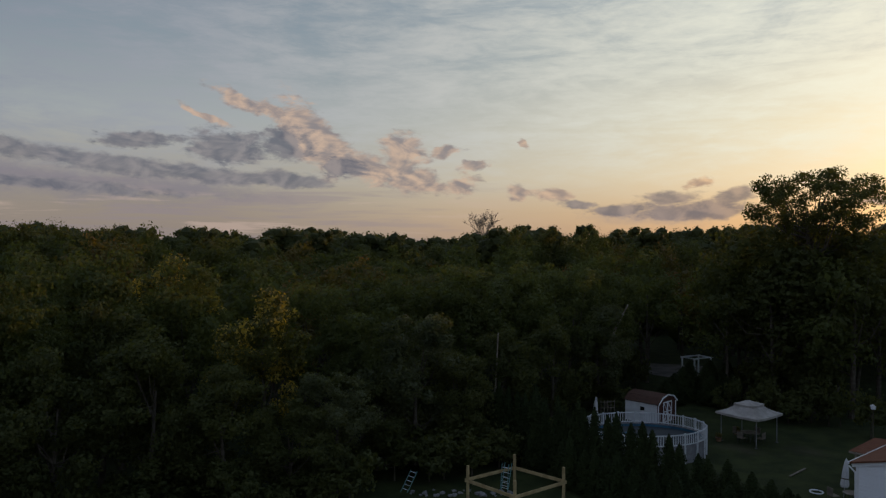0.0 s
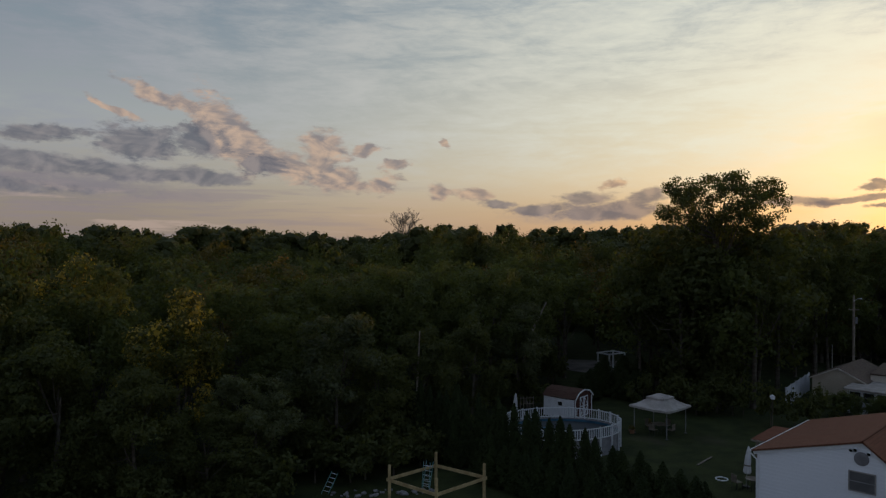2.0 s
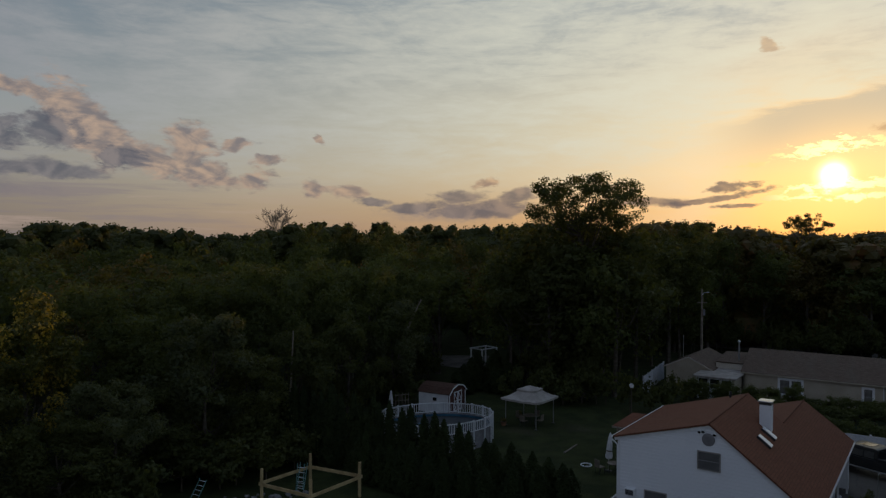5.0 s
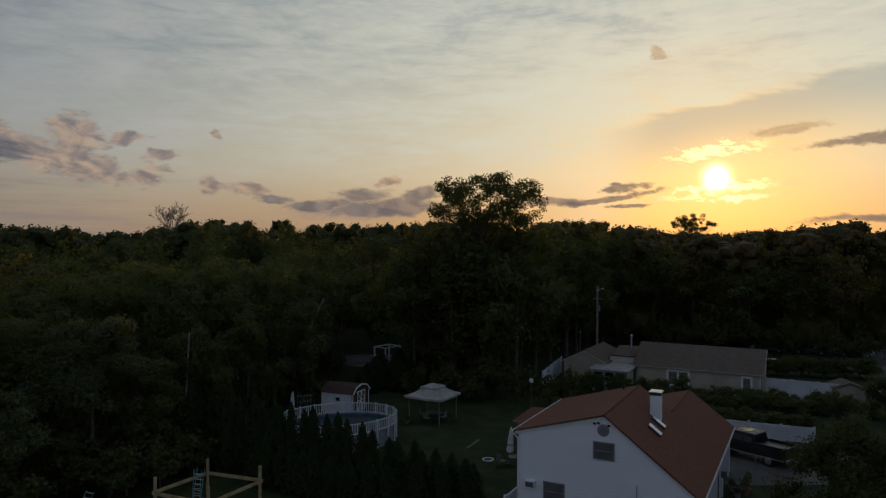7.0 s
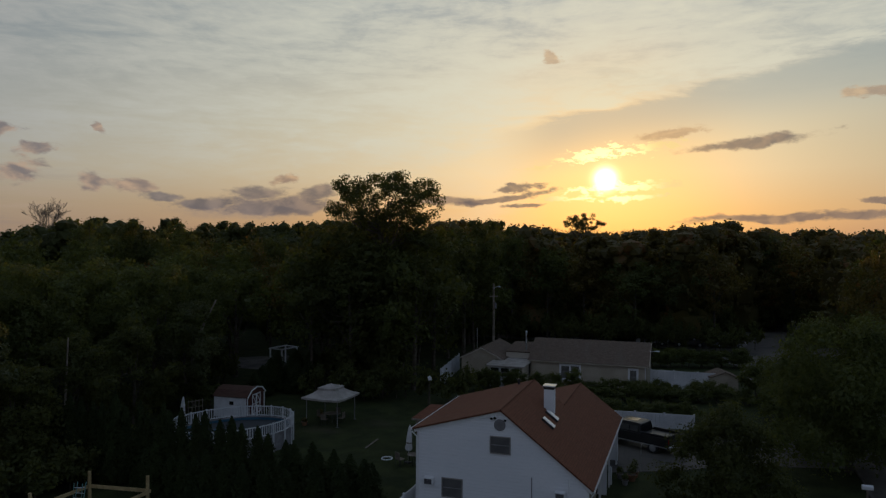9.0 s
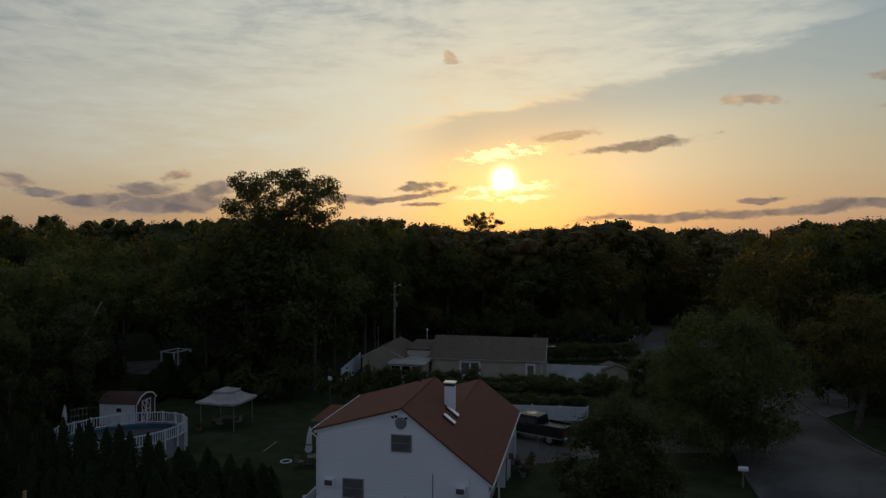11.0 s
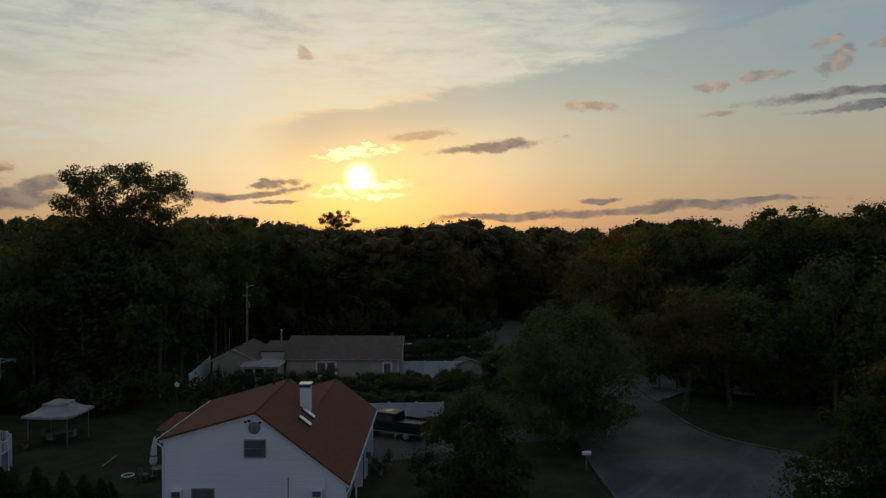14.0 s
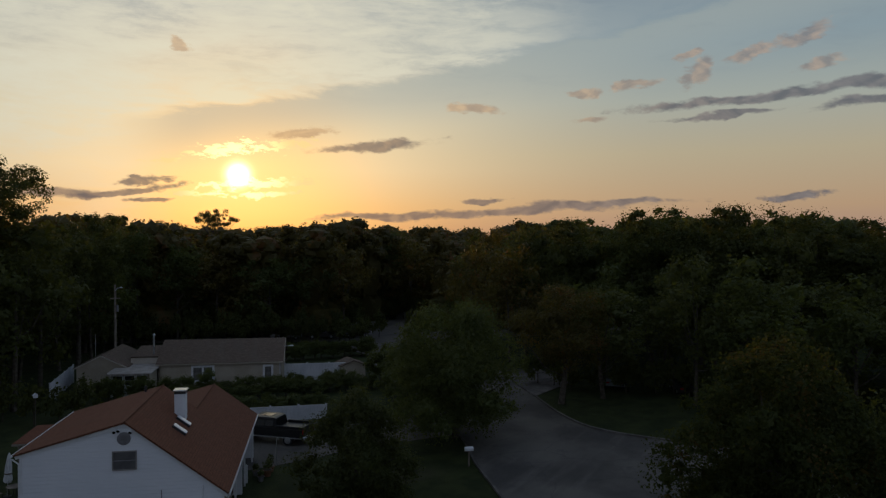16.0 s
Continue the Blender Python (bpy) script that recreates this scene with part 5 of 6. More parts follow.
# utility pole
pole = thing("utility_pole", "tall wooden utility pole with a lamp arm", "utility pole", pose(*polar(36.2, 88), 0, 0, 0, -36))
part("shaft", tube([(0, 0, -0.2), (0, 0, 9.5)], [0.17, 0.11], 12), POLE_WOOD, pole)
arm = part("lamp_arm", tube([(0, -0.1, 8.9), (0.3, -0.1, 9.15), (0.55, -0.1, 9.2)], 0.03, 6), ALU, pole)
part("lamp_head", tube([(0.5, -0.1, 9.18), (0.62, -0.1, 9.20), (0.78, -0.1, 9.16)], [0.04, 0.08, 0.03], 8), ALU, arm)
part("transformer", tube([(0.24, 0, 6.5), (0.24, 0, 7.2)], 0.12, 12), VENT_GREY, pole)
part("cross_bracket", bar((-0.5, -0.14, 8.0), (0.5, -0.14, 8.0), 0.09, 0.11), POLE_WOOD, pole)
mast = thing("antenna_mast", "thin metal mast behind the tan house", "mast", pose(*polar(34.9, 84), 0))
part("mast_tube", tube([(0, 0, -0.1), (0, 0, 4.6)], 0.035, 6), ALU, mast)

boards_front()

# ---- back yard: shed, pool, gazebo ----
shed = thing("barn_shed", "gambrel barn shed, white side and red front", "shed", pose(17.8, 59.0, 0, 0, 0, 43.5))
SW, SD = 2.9, 3.1
prof = [(0, 0), (SW, 0), (SW, 1.76), (SW - 0.55, 2.2), (SW / 2, 2.38), (0.55, 2.2), (0, 1.76)]
part("side_wall", box(0, 0.08, 0.081, SD - 0.081, 0, 1.74), WHITE, shed)
part("side_wall", box(SW - 0.08, SW, 0.081, SD - 0.081, 0, 1.74), WHITE, shed)
part("front_wall", prism([(x, z - (0.05 if z > 1 else 0)) for x, z in prof], 0, 0.08), RED_BRICK, shed, "dark red boarded front")
part("back_wall", prism([(x, z - (0.05 if z > 1 else 0)) for x, z in prof], SD - 0.08, SD), WHITE, shed)
top = [(-0.08, 1.72), (0.55, 2.22), (SW / 2, 2.41), (SW - 0.55, 2.22), (SW + 0.08, 1.72)]
for (x0, z0), (x1, z1) in zip(top, top[1:]):
    lo, hi = ((x0, z0), (x1, z1)) if z0 < z1 else ((x1, z1), (x0, z0))
    part("roof_slope", sheet((lo[0], -0.1, lo[1]), (lo[0], SD + 0.1, lo[1]), (hi[0], SD + 0.1, hi[1]), (hi[0], -0.1, hi[1]), 0.05), SHED_SHINGLE, shed)
    part("trim", bar((x0, -0.125, z0 - 0.03), (x1, -0.125, z1 - 0.03), 0.04, 0.11), WHITE, shed)
part("corner_trim", box(-0.02, 0.10, -0.03, -0.002, 0, 1.70), WHITE, shed)
part("corner_trim", box(SW - 0.10, SW + 0.02, -0.03, -0.002, 0, 1.70), WHITE, shed)
for x in (0.75, 1.46):
    leaf = part("door", box(x, x + 0.68, -0.045, -0.004, 0.12, 1.82), RED_BRICK, shed, "red plank door with white cross braces")
    fr = bmesh.new()
    for a in ((x, x + 0.09, 0.12, 1.82), (x + 0.59, x + 0.68, 0.12, 1.82)):
        box(a[0], a[1], -0.07, -0.046, a[2], a[3], fr)
    for z in (0.12, 0.95, 1.73):
        box(x + 0.091, x + 0.589, -0.07, -0.046, z, z + 0.09, fr)
    bar((x + 0.1, -0.058, 0.22), (x + 0.58, -0.058, 0.94), 0.02, 0.07, fr)
    bar((x + 0.1, -0.058, 1.72), (x + 0.58, -0.058, 1.05), 0.02, 0.07, fr)
    part("brace", fr, WHITE, leaf)
sw = new("shed_window")
sw.parent = shed
part("window_frame", box(-0.03, -0.002, 1.2, 1.7, 1.0, 1.4), WHITE, sw)
part("pane", box(-0.036, -0.031, 1.25, 1.65, 1.05, 1.35), GLASS, sw)

pool = thing("swimming_pool", "oval above-ground pool ringed by white picket railing", "pool", pose(14.4, 51.6, 0, 0, 0, 4))
PA, PB, PN, WALL = 4.45, 3.35, 22, 1.22


def oval(out, k, z, n=PN):
    a = 2 * math.pi * k / n
    return Vector(((PA + out) * math.cos(a), (PB + out) * math.sin(a), z))


def oval_wall(out, z0, z1, n=66, cap=False):
    bm = bmesh.new()
    lo = [bm.verts.new(oval(out, k, z0, n)) for k in range(n)]
    hi = [bm.verts.new(oval(out, k, z1, n)) for k in range(n)]
    for k in range(n):
        bm.faces.new((lo[k], lo[(k + 1) % n], hi[(k + 1) % n], hi[k]))
    if cap:
        bm.faces.new(hi)
        bm.faces.new(lo[::-1])
    return bm


part("pool_wall", oval_wall(0, 0, WALL), VENT_GREY, pool, "ribbed grey steel pool wall")
part("liner", oval_wall(-0.07, 0.98, 1.20), BLUE, pool, "blue vinyl liner")
part("cover", oval_wall(-0.09, 1.0, 1.03, cap=True), POOL_COVER, pool, "dark winter cover with standing water")
for k in range(PN):
    part("top_ledge", bar(oval(0, k, WALL + 0.03), oval(0, k + 1, WALL + 0.03), 0.14, 0.05), VENT_GREY, pool)
    turn = math.atan2(oval(0, k, 0).y, oval(0, k, 0).x)
    part("post", box(-0.05, 0.05, -0.05, 0.05, 0.0, 2.12, m=Matrix.Translation(oval(0.12, k, 0)) @ Matrix.Rotation(turn, 4, "Z")), WHITE_VINYL, pool)
    for z in (1.34, 2.03):
        part("rail", bar(oval(0.12, k, z), oval(0.12, k + 1, z), 0.05, 0.07), WHITE_VINYL, pool)
    p0, p1 = oval(0.12, k, 0), oval(0.12, k + 1, 0)
    d = p1 - p0
    turn = math.atan2(d.y, d.x)
    pk = max(5, round(d.length / 0.19))
    for j in range(1, pk):
        m = Matrix.Translation(p0.lerp(p1, j / pk)) @ Matrix.Rotation(turn, 4, "Z")
        part("picket", box(-0.026, 0.026, -0.012, 0.012, 1.376, 1.994, m=m), WHITE_VINYL, pool)
fold = part("cover_fold", tube([(-2.9, 0.6, 1.06), (-2.2, 0.95, 1.14), (-1.3, 0.8, 1.08), (-0.6, 1.2, 1.12)], [0.06, 0.14, 0.10, 0.05], 8), BLUE, pool, "bunched blue edge of the pool cover")


def parasol(x, y, h, label, cloth=CANVAS, lean=2.5):
    """A closed garden parasol: pole, folded cloth, base."""
    root = thing("parasol", label, "parasol", pose(x, y, 0, 0, lean, 20))
    part("pole", tube([(0, 0, 0.05), (0, 0, h)], 0.022, 8), ALU, root)
    part("base", tube([(0, 0, 0), (0, 0, 0.05), (0, 0, 0.08)], [0.26, 0.25, 0.06], 16), DARK_METAL, root)
    bm = bmesh.new()
    n, rows = 16, [(0.80, 0.15), (0.95, 0.20), (1.3, 0.16), (1.7, 0.15), (2.1, 0.10), (h - 0.12, 0.06), (h - 0.02, 0.02)]
    rings = [[bm.verts.new((r * (1 + 0.22 * (-1) ** i) * math.cos(2 * math.pi * i / n), r * (1 + 0.22 * (-1) ** i) * math.sin(2 * math.pi * i / n), z)) for i in range(n)] for z, r in rows]
    for a, b in zip(rings, rings[1:]):
        for i in range(n):
            bm.faces.new((a[i], a[(i + 1) % n], b[(i + 1) % n], b[i]))
    bm.faces.new(rings[-1])
    part("folded_canopy", bm, cloth, root)
    part("strap", tube([(0, 0, 1.28), (0, 0, 1.36)], 0.205, 16, cap=False), GREY_WOOD, root)
    return root


parasol(12.5, 58.6, 2.5, "closed white parasol beside the pool", PALE_CLOTH)
parasol(23.45, 41.7, 2.5, "closed white parasol leaning on the patio", PALE_CLOTH, 5)

GAZ = pose(23.3, 54.3, 0, 0, 0, -53.8)
gazebo = thing("gazebo", "pale canvas gazebo with a two-tier roof", "gazebo", GAZ)
S = 1.72


def hip(r0, z0, r1, z1, sag, n=6):
    """Four sagging cloth panels from a square eave up to a smaller square."""
    bm = bmesh.new()
    rows = []
    for i in range(n + 1):
        t = i / n
        r = r0 + (r1 - r0) * t
        z = z0 + (z1 - z0) * t - sag * math.sin(math.pi * t)
        ring = []
        for cx, cy, dx, dy in ((-1, -1, 1, 0), (1, -1, 0, 1), (1, 1, -1, 0), (-1, 1, 0, -1)):
            for j in range(6):
                s = j / 6 * 2
                dip = 0.05 * (1 - t) * math.sin(math.pi * j / 6)
                ring.append(bm.verts.new(((cx + dx * s) * r, (cy + dy * s) * r, z - dip)))
        rows.append(ring)
    for a, b in zip(rows, rows[1:]):
        for j in range(24):
            bm.faces.new((a[j], a[(j + 1) % 24], b[(j + 1) % 24], b[j]))
    low = [bm.verts.new((v.co.x, v.co.y, v.co.z - 0.16)) for v in rows[0]]
    for j in range(24):
        bm.faces.new((low[j], low[(j + 1) % 24], rows[0][(j + 1) % 24], rows[0][j]))
    bm.normal_update()
    return bm


part("canopy", hip(S, 2.24, 0.62, 2.86, 0.10), CANVAS, gazebo)
topper = hip(0.78, 2.92, 0.03, 3.16, 0.02)
part("upper_canopy", topper, CANVAS, gazebo)
for x in (-1, 1):
    for y in (-1, 1):
        post = part("post", box(x * 1.42 - 0.025, x * 1.42 + 0.025, y * 1.42 - 0.025, y * 1.42 + 0.025, 0, 2.24), VENT_GREY, gazebo)
        part("foot", box(x * 1.42 - 0.12, x * 1.42 + 0.12, y * 1.42 - 0.12, y * 1.42 + 0.12, 0, 0.03), DARK_METAL, post)
for x in (-1, 1):
    part("beam", bar((x * 1.42, -1.38, 2.17), (x * 1.42, 1.38, 2.17), 0.04, 0.06), DARK_METAL, gazebo)
    part("beam", bar((-1.38, x * 1.42, 2.17), (1.38, x * 1.42, 2.17), 0.04, 0.06), DARK_METAL, gazebo)


def chair(m, label="dark metal garden chair", group="garden chairs"):
    root = thing("garden_chair", label, "chair", m, group)
    part("seat", box(-0.24, 0.24, -0.24, 0.24, 0.42, 0.46, bevel=0.01), GREY_WOOD, root)
    part("backrest", box(-0.24, 0.24, 0.22, 0.26, 0.46, 0.92, bevel=0.01), GREY_WOOD, root)
    for x in (-0.21, 0.21):
        for y in (-0.21, 0.21):
            part("leg", tube([(x, y, 0), (x, y, 0.42)], 0.018, 6), DARK_METAL, root)
    return root


def table(m, label, r=0.6):
    root = thing("garden_table", label, "table", m)
    part("tabletop", tube([(0, 0, 0.71), (0, 0, 0.74)], r, 24), GREY_WOOD, root)
    for k in range(4):
        a = math.pi / 4 + k * math.pi / 2
        part("leg", tube([(r * 0.7 * math.cos(a), r * 0.7 * math.sin(a), 0), (r * 0.6 * math.cos(a), r * 0.6 * math.sin(a), 0.71)], 0.02, 6), DARK_METAL, root)


table(GAZ @ pose(0, 0, 0), "round garden table under the gazebo")
c0 = chair(GAZ @ pose(0, 0.95, 0))
for ang in (90, 180, 270):
    copy_thing(c0, GAZ @ pose(0, 0, 0, 0, 0, ang) @ pose(0, 0.95, 0))
table(pose(23.5, 41.0, 0), "small round patio table", 0.45)
copy_thing(c0, pose(22.7, 41.4, 0, 0, 0, 100))
copy_thing(c0, pose(24.2, 40.7, 0, 0, 0, -70))


def pot(m, r, h, plant, label, mat=TERRACOTTA, seed=1, leafmat=None):
    root = thing("plant_pot", label, "planter", m, "garden planters")
    part("pot", tube([(0, 0, 0), (0, 0, h * 0.85), (0, 0, h * 0.86), (0, 0, h)], [r * 0.7, r * 0.95, r * 1.08, r * 1.08], 16), mat, root)
    part("soil", tube([(0, 0, h + 0.002), (0, 0, h + 0.012)], r * 0.95, 16), BARK, root)
    rng = np.random.default_rng(seed)
    n = 140
    d = unit(rng, n)
    pos = d * rng.uniform(0.4, 1, n)[:, None] * np.array([r * 1.2, r * 1.2, plant * 0.5]) + np.array([0, 0, h + plant * 0.5])
    mesh_part("foliage", leaf_mesh("foliage", rng, pos, d, 0.11, leafmat or LEAF), root)
    return root


for i, (x, y, z) in enumerate(((-1.42, -1.75, 0.3), (-1.75, 1.2, 0.3))):
    v = GAZ @ Vector((x, y, 0))
    pot(pose(v.x, v.y, 0), 0.24, z, 0.35, "terracotta pot of flowers at the gazebo post", seed=i + 2, leafmat=LEAF_RUST_GLOW)
for i, (x, y, r, h, pl) in enumerate(((33.5, 31.2, 0.28, 0.4, 0.7), (32.6, 30.9, 0.2, 0.3, 0.4), (34.2, 31.6, 0.24, 0.35, 0.9), (33.2, 31.9, 0.2, 0.3, 0.5))):
    pot(pose(x, y, 0.0), r, h, pl, "planted pot beside the front walk", VENT_GREY if i % 2 else TERRACOTTA, seed=i + 6)

# white pergola deep in the next yard
pergola = thing("pergola", "white open pergola frame beyond the wood's edge", "pergola", pose(29.1, 81.9, 0, 0, 0, 28))
for x in (-1.3, 1.3):
    for y in (-0.9, 0.9):
        part("post", box(x - 0.07, x + 0.07, y - 0.07, y + 0.07, 0, 2.0), WHITE, pergola)
for y in (-0.9, 0.9):
    part("beam", box(-1.55, 1.55, y - 0.04, y + 0.04, 2.001, 2.14), WHITE, pergola)
for x in (-1.3, 1.3):
    part("beam", box(x - 0.04, x + 0.04, -0.855, 0.855, 2.005, 2.12), WHITE, pergola)

trellis = thing("trellis", "small weathered lattice panel by the shed", "trellis", pose(14.0, 60.6, 0, 0, 0, 10))
for k in range(5):
    part("slat", box(-0.6 + k * 0.3 - 0.02, -0.6 + k * 0.3 + 0.02, -0.015, 0.015, 0, 1.75), GREY_WOOD, trellis)
for z in (0.6, 1.1, 1.6):
    part("slat", box(-0.65, 0.65, -0.035, -0.016, z, z + 0.05), GREY_WOOD, trellis)

# ---- the unfinished timber frame, ladders and stones ----
rig = thing("timber_frame", "square frame of pale new timber posts and beams", "timber frame")
CORN = ((1.47, 41.7), (4.42, 43.9), (7.02, 41.4), (3.95, 39.0))
for x, y in CORN:
    part("post", box(-0.07, 0.07, -0.07, 0.07, 0, 2.06, bevel=0.01, m=Matrix.Translation((x, y, 0)) @ Matrix.Rotation(radians(37), 4, "Z")), TIMBER, rig)
for i in range(4):
    a, b = Vector((*CORN[i], 1.2)), Vector((*CORN[(i + 1) % 4], 1.2))
    d = (b - a).normalized()
    n = Vector((d.y, -d.x, 0))
    if n.dot(a + b - Vector((4.2, 41.5, 1.2)) * 2) < 0:
        n = -n
    part("beam", bar(a + n * 0.095 - d * 0.13, b + n * 0.095 + d * 0.13, 0.045, 0.19), TIMBER, rig)


def ladder(m, h, w, label):
    root = thing("ladder", label, "ladder", m, "ladders")
    for x in (-w / 2, w / 2):
        part("rail", bar((x, 0, 0), (x, 0, h), 0.03, 0.07), GREEN_PAINT, root)
    n = int(h / 0.3)
    for k in range(1, n + 1):
        part("rung", tube([(-w / 2 + 0.016, 0, k * 0.3 - 0.05), (w / 2 - 0.016, 0, k * 0.3 - 0.05)], 0.018, 6), ALU, root)


ladder(pose(-2.35, 43.0, 0, 14, 22, 12), 1.55, 0.40, "teal ladder leaning against the bushes")
ladder(pose(3.72, 43.1, 0, -10, 6, -20), 1.75, 0.42, "teal stepladder inside the timber frame")
ladder(pose(3.74, 43.6, 0, 10, 6, -20), 1.70, 0.42, "rear leg of the teal stepladder")

rs = random.Random(9)


def stone(x, y, s):
    bm = bmesh.new()
    bmesh.ops.create_icosphere(bm, subdivisions=2, radius=1.0)
    off = Vector((rs.uniform(-9, 9), rs.uniform(-9, 9), rs.uniform(-9, 9)))
    for v in bm.verts:
        v.co *= 1 + 0.55 * noise.noise(v.co * 1.1 + off)
        v.co = Vector((v.co.x * s, v.co.y * s * 0.8, v.co.z * s * 0.6 + s * 0.35))
    ob = part("stone", bm, STONE)
    ob.matrix_world = pose(x, y, 0, 0, 0, rs.uniform(0, 360))
    tagged(ob, "rough grey field stone in a heap", "stone", "heap of stones")


for k in range(26):
    stone(-1.9 + k * 0.24 + rs.uniform(-0.2, 0.2), 43.0 + rs.uniform(-0.7, 0.6), rs.uniform(0.08, 0.22))


# ---- arborvitae row ----
def arborvitae(seed, h, r, n=2600):
    rng = np.random.default_rng(seed)
    root = thing("arborvitae", "slender dark green arborvitae in a screening row", "conifer", group="arborvitae row")
    part("trunk", tube([(0, 0, -0.1), (0, 0, h * 0.85)], [0.07, 0.015], 6), BARK, root)
    t = rng.random(n) ** 1.35
    ang = rng.uniform(0, 2 * math.pi, n)
    lobe = 1 + 0.16 * np.sin(ang * 3 + t * 9 + seed) + 0.12 * np.sin(ang * 7 - t * 15)
    rad = r * (1 - t) ** 0.72 * np.minimum(1, 0.55 + t * 3) * lobe * rng.uniform(0.6, 1.05, n)
    pos = np.stack([np.cos(ang) * rad, np.sin(ang) * rad, 0.1 + t * h], 1)
    out = np.stack([np.cos(ang), np.sin(ang), np.full(n, 0.5)], 1)
    hz = np.linspace(0.08, 0.8, 7)
    hearts = np.stack([0 * hz, 0 * hz, 0.1 + hz * h], 1)
    girth = r * (1 - hz) ** 0.72 * 0.72
    mesh_part("crown", leaf_mesh("crown", rng, pos, out, 0.15, NEEDLE, 0.28, hearts, np.stack([girth, girth, 0 * hz + 0.13 * h], 1), 1.0), root)
    return root


row = Stand([arborvitae(200 + i, 4.0, 0.98, 2600) for i in range(4)])
rr = random.Random(12)
for k in range(23):
    t = k / 22
    x, y, h = 5.6 + 12.6 * t, 48.3 - 12.2 * t, 5.0 - 2.8 * t + 0.6 * math.exp(-((t - 0.5) / 0.15) ** 2)
    row.grow(k, x + rr.uniform(-0.2, 0.2), y + rr.uniform(-0.25, 0.25), rr.uniform(0, 360), rr.uniform(0.9, 1.15), h / 4 * rr.uniform(0.96, 1.14))
for k in range(9):
    t = k / 8
    row.grow(k + 1, 1.2 + 5.2 * t + rr.uniform(-0.2, 0.2), 52.0 - 2.6 * t, rr.uniform(0, 360), rr.uniform(0.9, 1.2), rr.uniform(1.05, 1.3))
for k in range(7):
    row.grow(k, 7.4 + 0.55 * k + rr.uniform(-0.2, 0.2), 44.6 - 0.75 * k, rr.uniform(0, 360), rr.uniform(0.9, 1.1), rr.uniform(0.6, 0.8))
for k in range(6):
    t = k / 7
    row.grow(k + 2, 11.5 + 8.0 * t + rr.uniform(-0.3, 0.3), 39.0 - 4.6 * t, rr.uniform(0, 360), rr.uniform(0.9, 1.1), rr.uniform(0.55, 0.68))


for x, y, h, w in ((21.8, 67.2, 2.8, 1.5), (23.0, 68.4, 3.2, 1.6), (24.2, 70.0, 3.5, 1.7), (25.4, 69.0, 3.3, 1.6), (26.6, 71.0, 3.4, 1.7), (20.6, 66.0, 2.4, 1.4), (27.8, 69.8, 3.6, 1.6), (25.0, 66.5, 2.8, 1.6), (26.5, 67.2, 2.8, 1.6)):
    row.grow(int(x), x, y, x * 40, w, h / 4, "broad dark evergreen behind the barn shed")


def shrub(seed, h, r, n, size, mat, label, name="shrub", clumps=16):
    rng = np.random.default_rng(seed)
    root = thing(name, label, "shrub", group="garden shrubs")
    cen, rad, pos, d = crown_points(rng, h, r, 0.15, clumps, n)
    pos[:, 2] += (rng.random(n) < 0.25) * rng.uniform(0, 0.16, n) * h
    part("stems", limbs(rng, h, 0.2, cen, 0.05, 7), BARK, root)
    k = np.repeat(np.arange(clumps), 12)
    o = unit(rng, len(k))
    pos = np.concatenate([pos, cen[k] + o * (rad[k] * rng.uniform(0.1, 0.6, len(k)))[:, None]])
    sizes = np.concatenate([np.full(n, size), np.maximum(size, rad[k] * 0.5)])
    mesh_part("foliage", leaf_mesh("foliage", rng, pos, np.concatenate([d, o]), sizes, mat, 0.34), root)
    return root


hedge = Stand([shrub(300 + i, 2.3, 0.95, 1700, 0.12, LEAF, "tall loose hedge shrub in front of the tan house", clumps=30) for i in range(3)])
for k in range(24):
    t = k / 23
    x, y = 40.6 + 17.2 * t, 58.2 - 15.6 * t
    hedge.grow(k, x + rr.uniform(-0.4, 0.4), y + rr.uniform(-0.4, 0.4), rr.uniform(0, 360), rr.uniform(0.9, 1.2), rr.uniform(0.72, 1.12) * (0.72 if k > 9 else 1.0))
for k in range(10):
    t = k / 9
    hedge.grow(k + 1, 37.2 + 6.4 * t, 51.4 - 5.0 * t, rr.uniform(0, 360), rr.uniform(0.9, 1.2), rr.uniform(0.6, 0.8), "loose green shrub along the yard's back fence")
for k in range(16):
    t = k / 15
    hedge.grow(k + 2, 43.5 + 14.0 * t + rr.uniform(-0.5, 0.5), 51.5 - 11.0 * t + rr.uniform(-0.5, 0.5), rr.uniform(0, 360), rr.uniform(1.0, 1.4), rr.uniform(0.5, 0.8), "low loose shrub between the two yards")
for k in range(11):
    t = k / 10
    hedge.grow(k, 41.8 + 7.0 * t + rr.uniform(-0.3, 0.3), 46.2 - 7.0 * t + rr.uniform(-0.4, 0.4), rr.uniform(0, 360), rr.uniform(1.1, 1.5), rr.uniform(0.5, 0.7), "low loose shrub behind the white fence")
for k in range(13):
    t = k / 12
    hedge.grow(k + 1, 65.5 + 9.0 * t + rr.uniform(-0.5, 0.5), 58.0 - 6.0 * t + rr.uniform(-0.4, 0.4), rr.uniform(0, 360), rr.uniform(1.1, 1.5), rr.uniform(0.75, 1.05), "loose green shrub behind the tall white fence")
brush = Stand([shrub(320 + i, 2.6, 1.9, 560, 0.27, LEAF_DARK, "dense undergrowth shrub under the trees", "undergrowth") for i in range(3)])
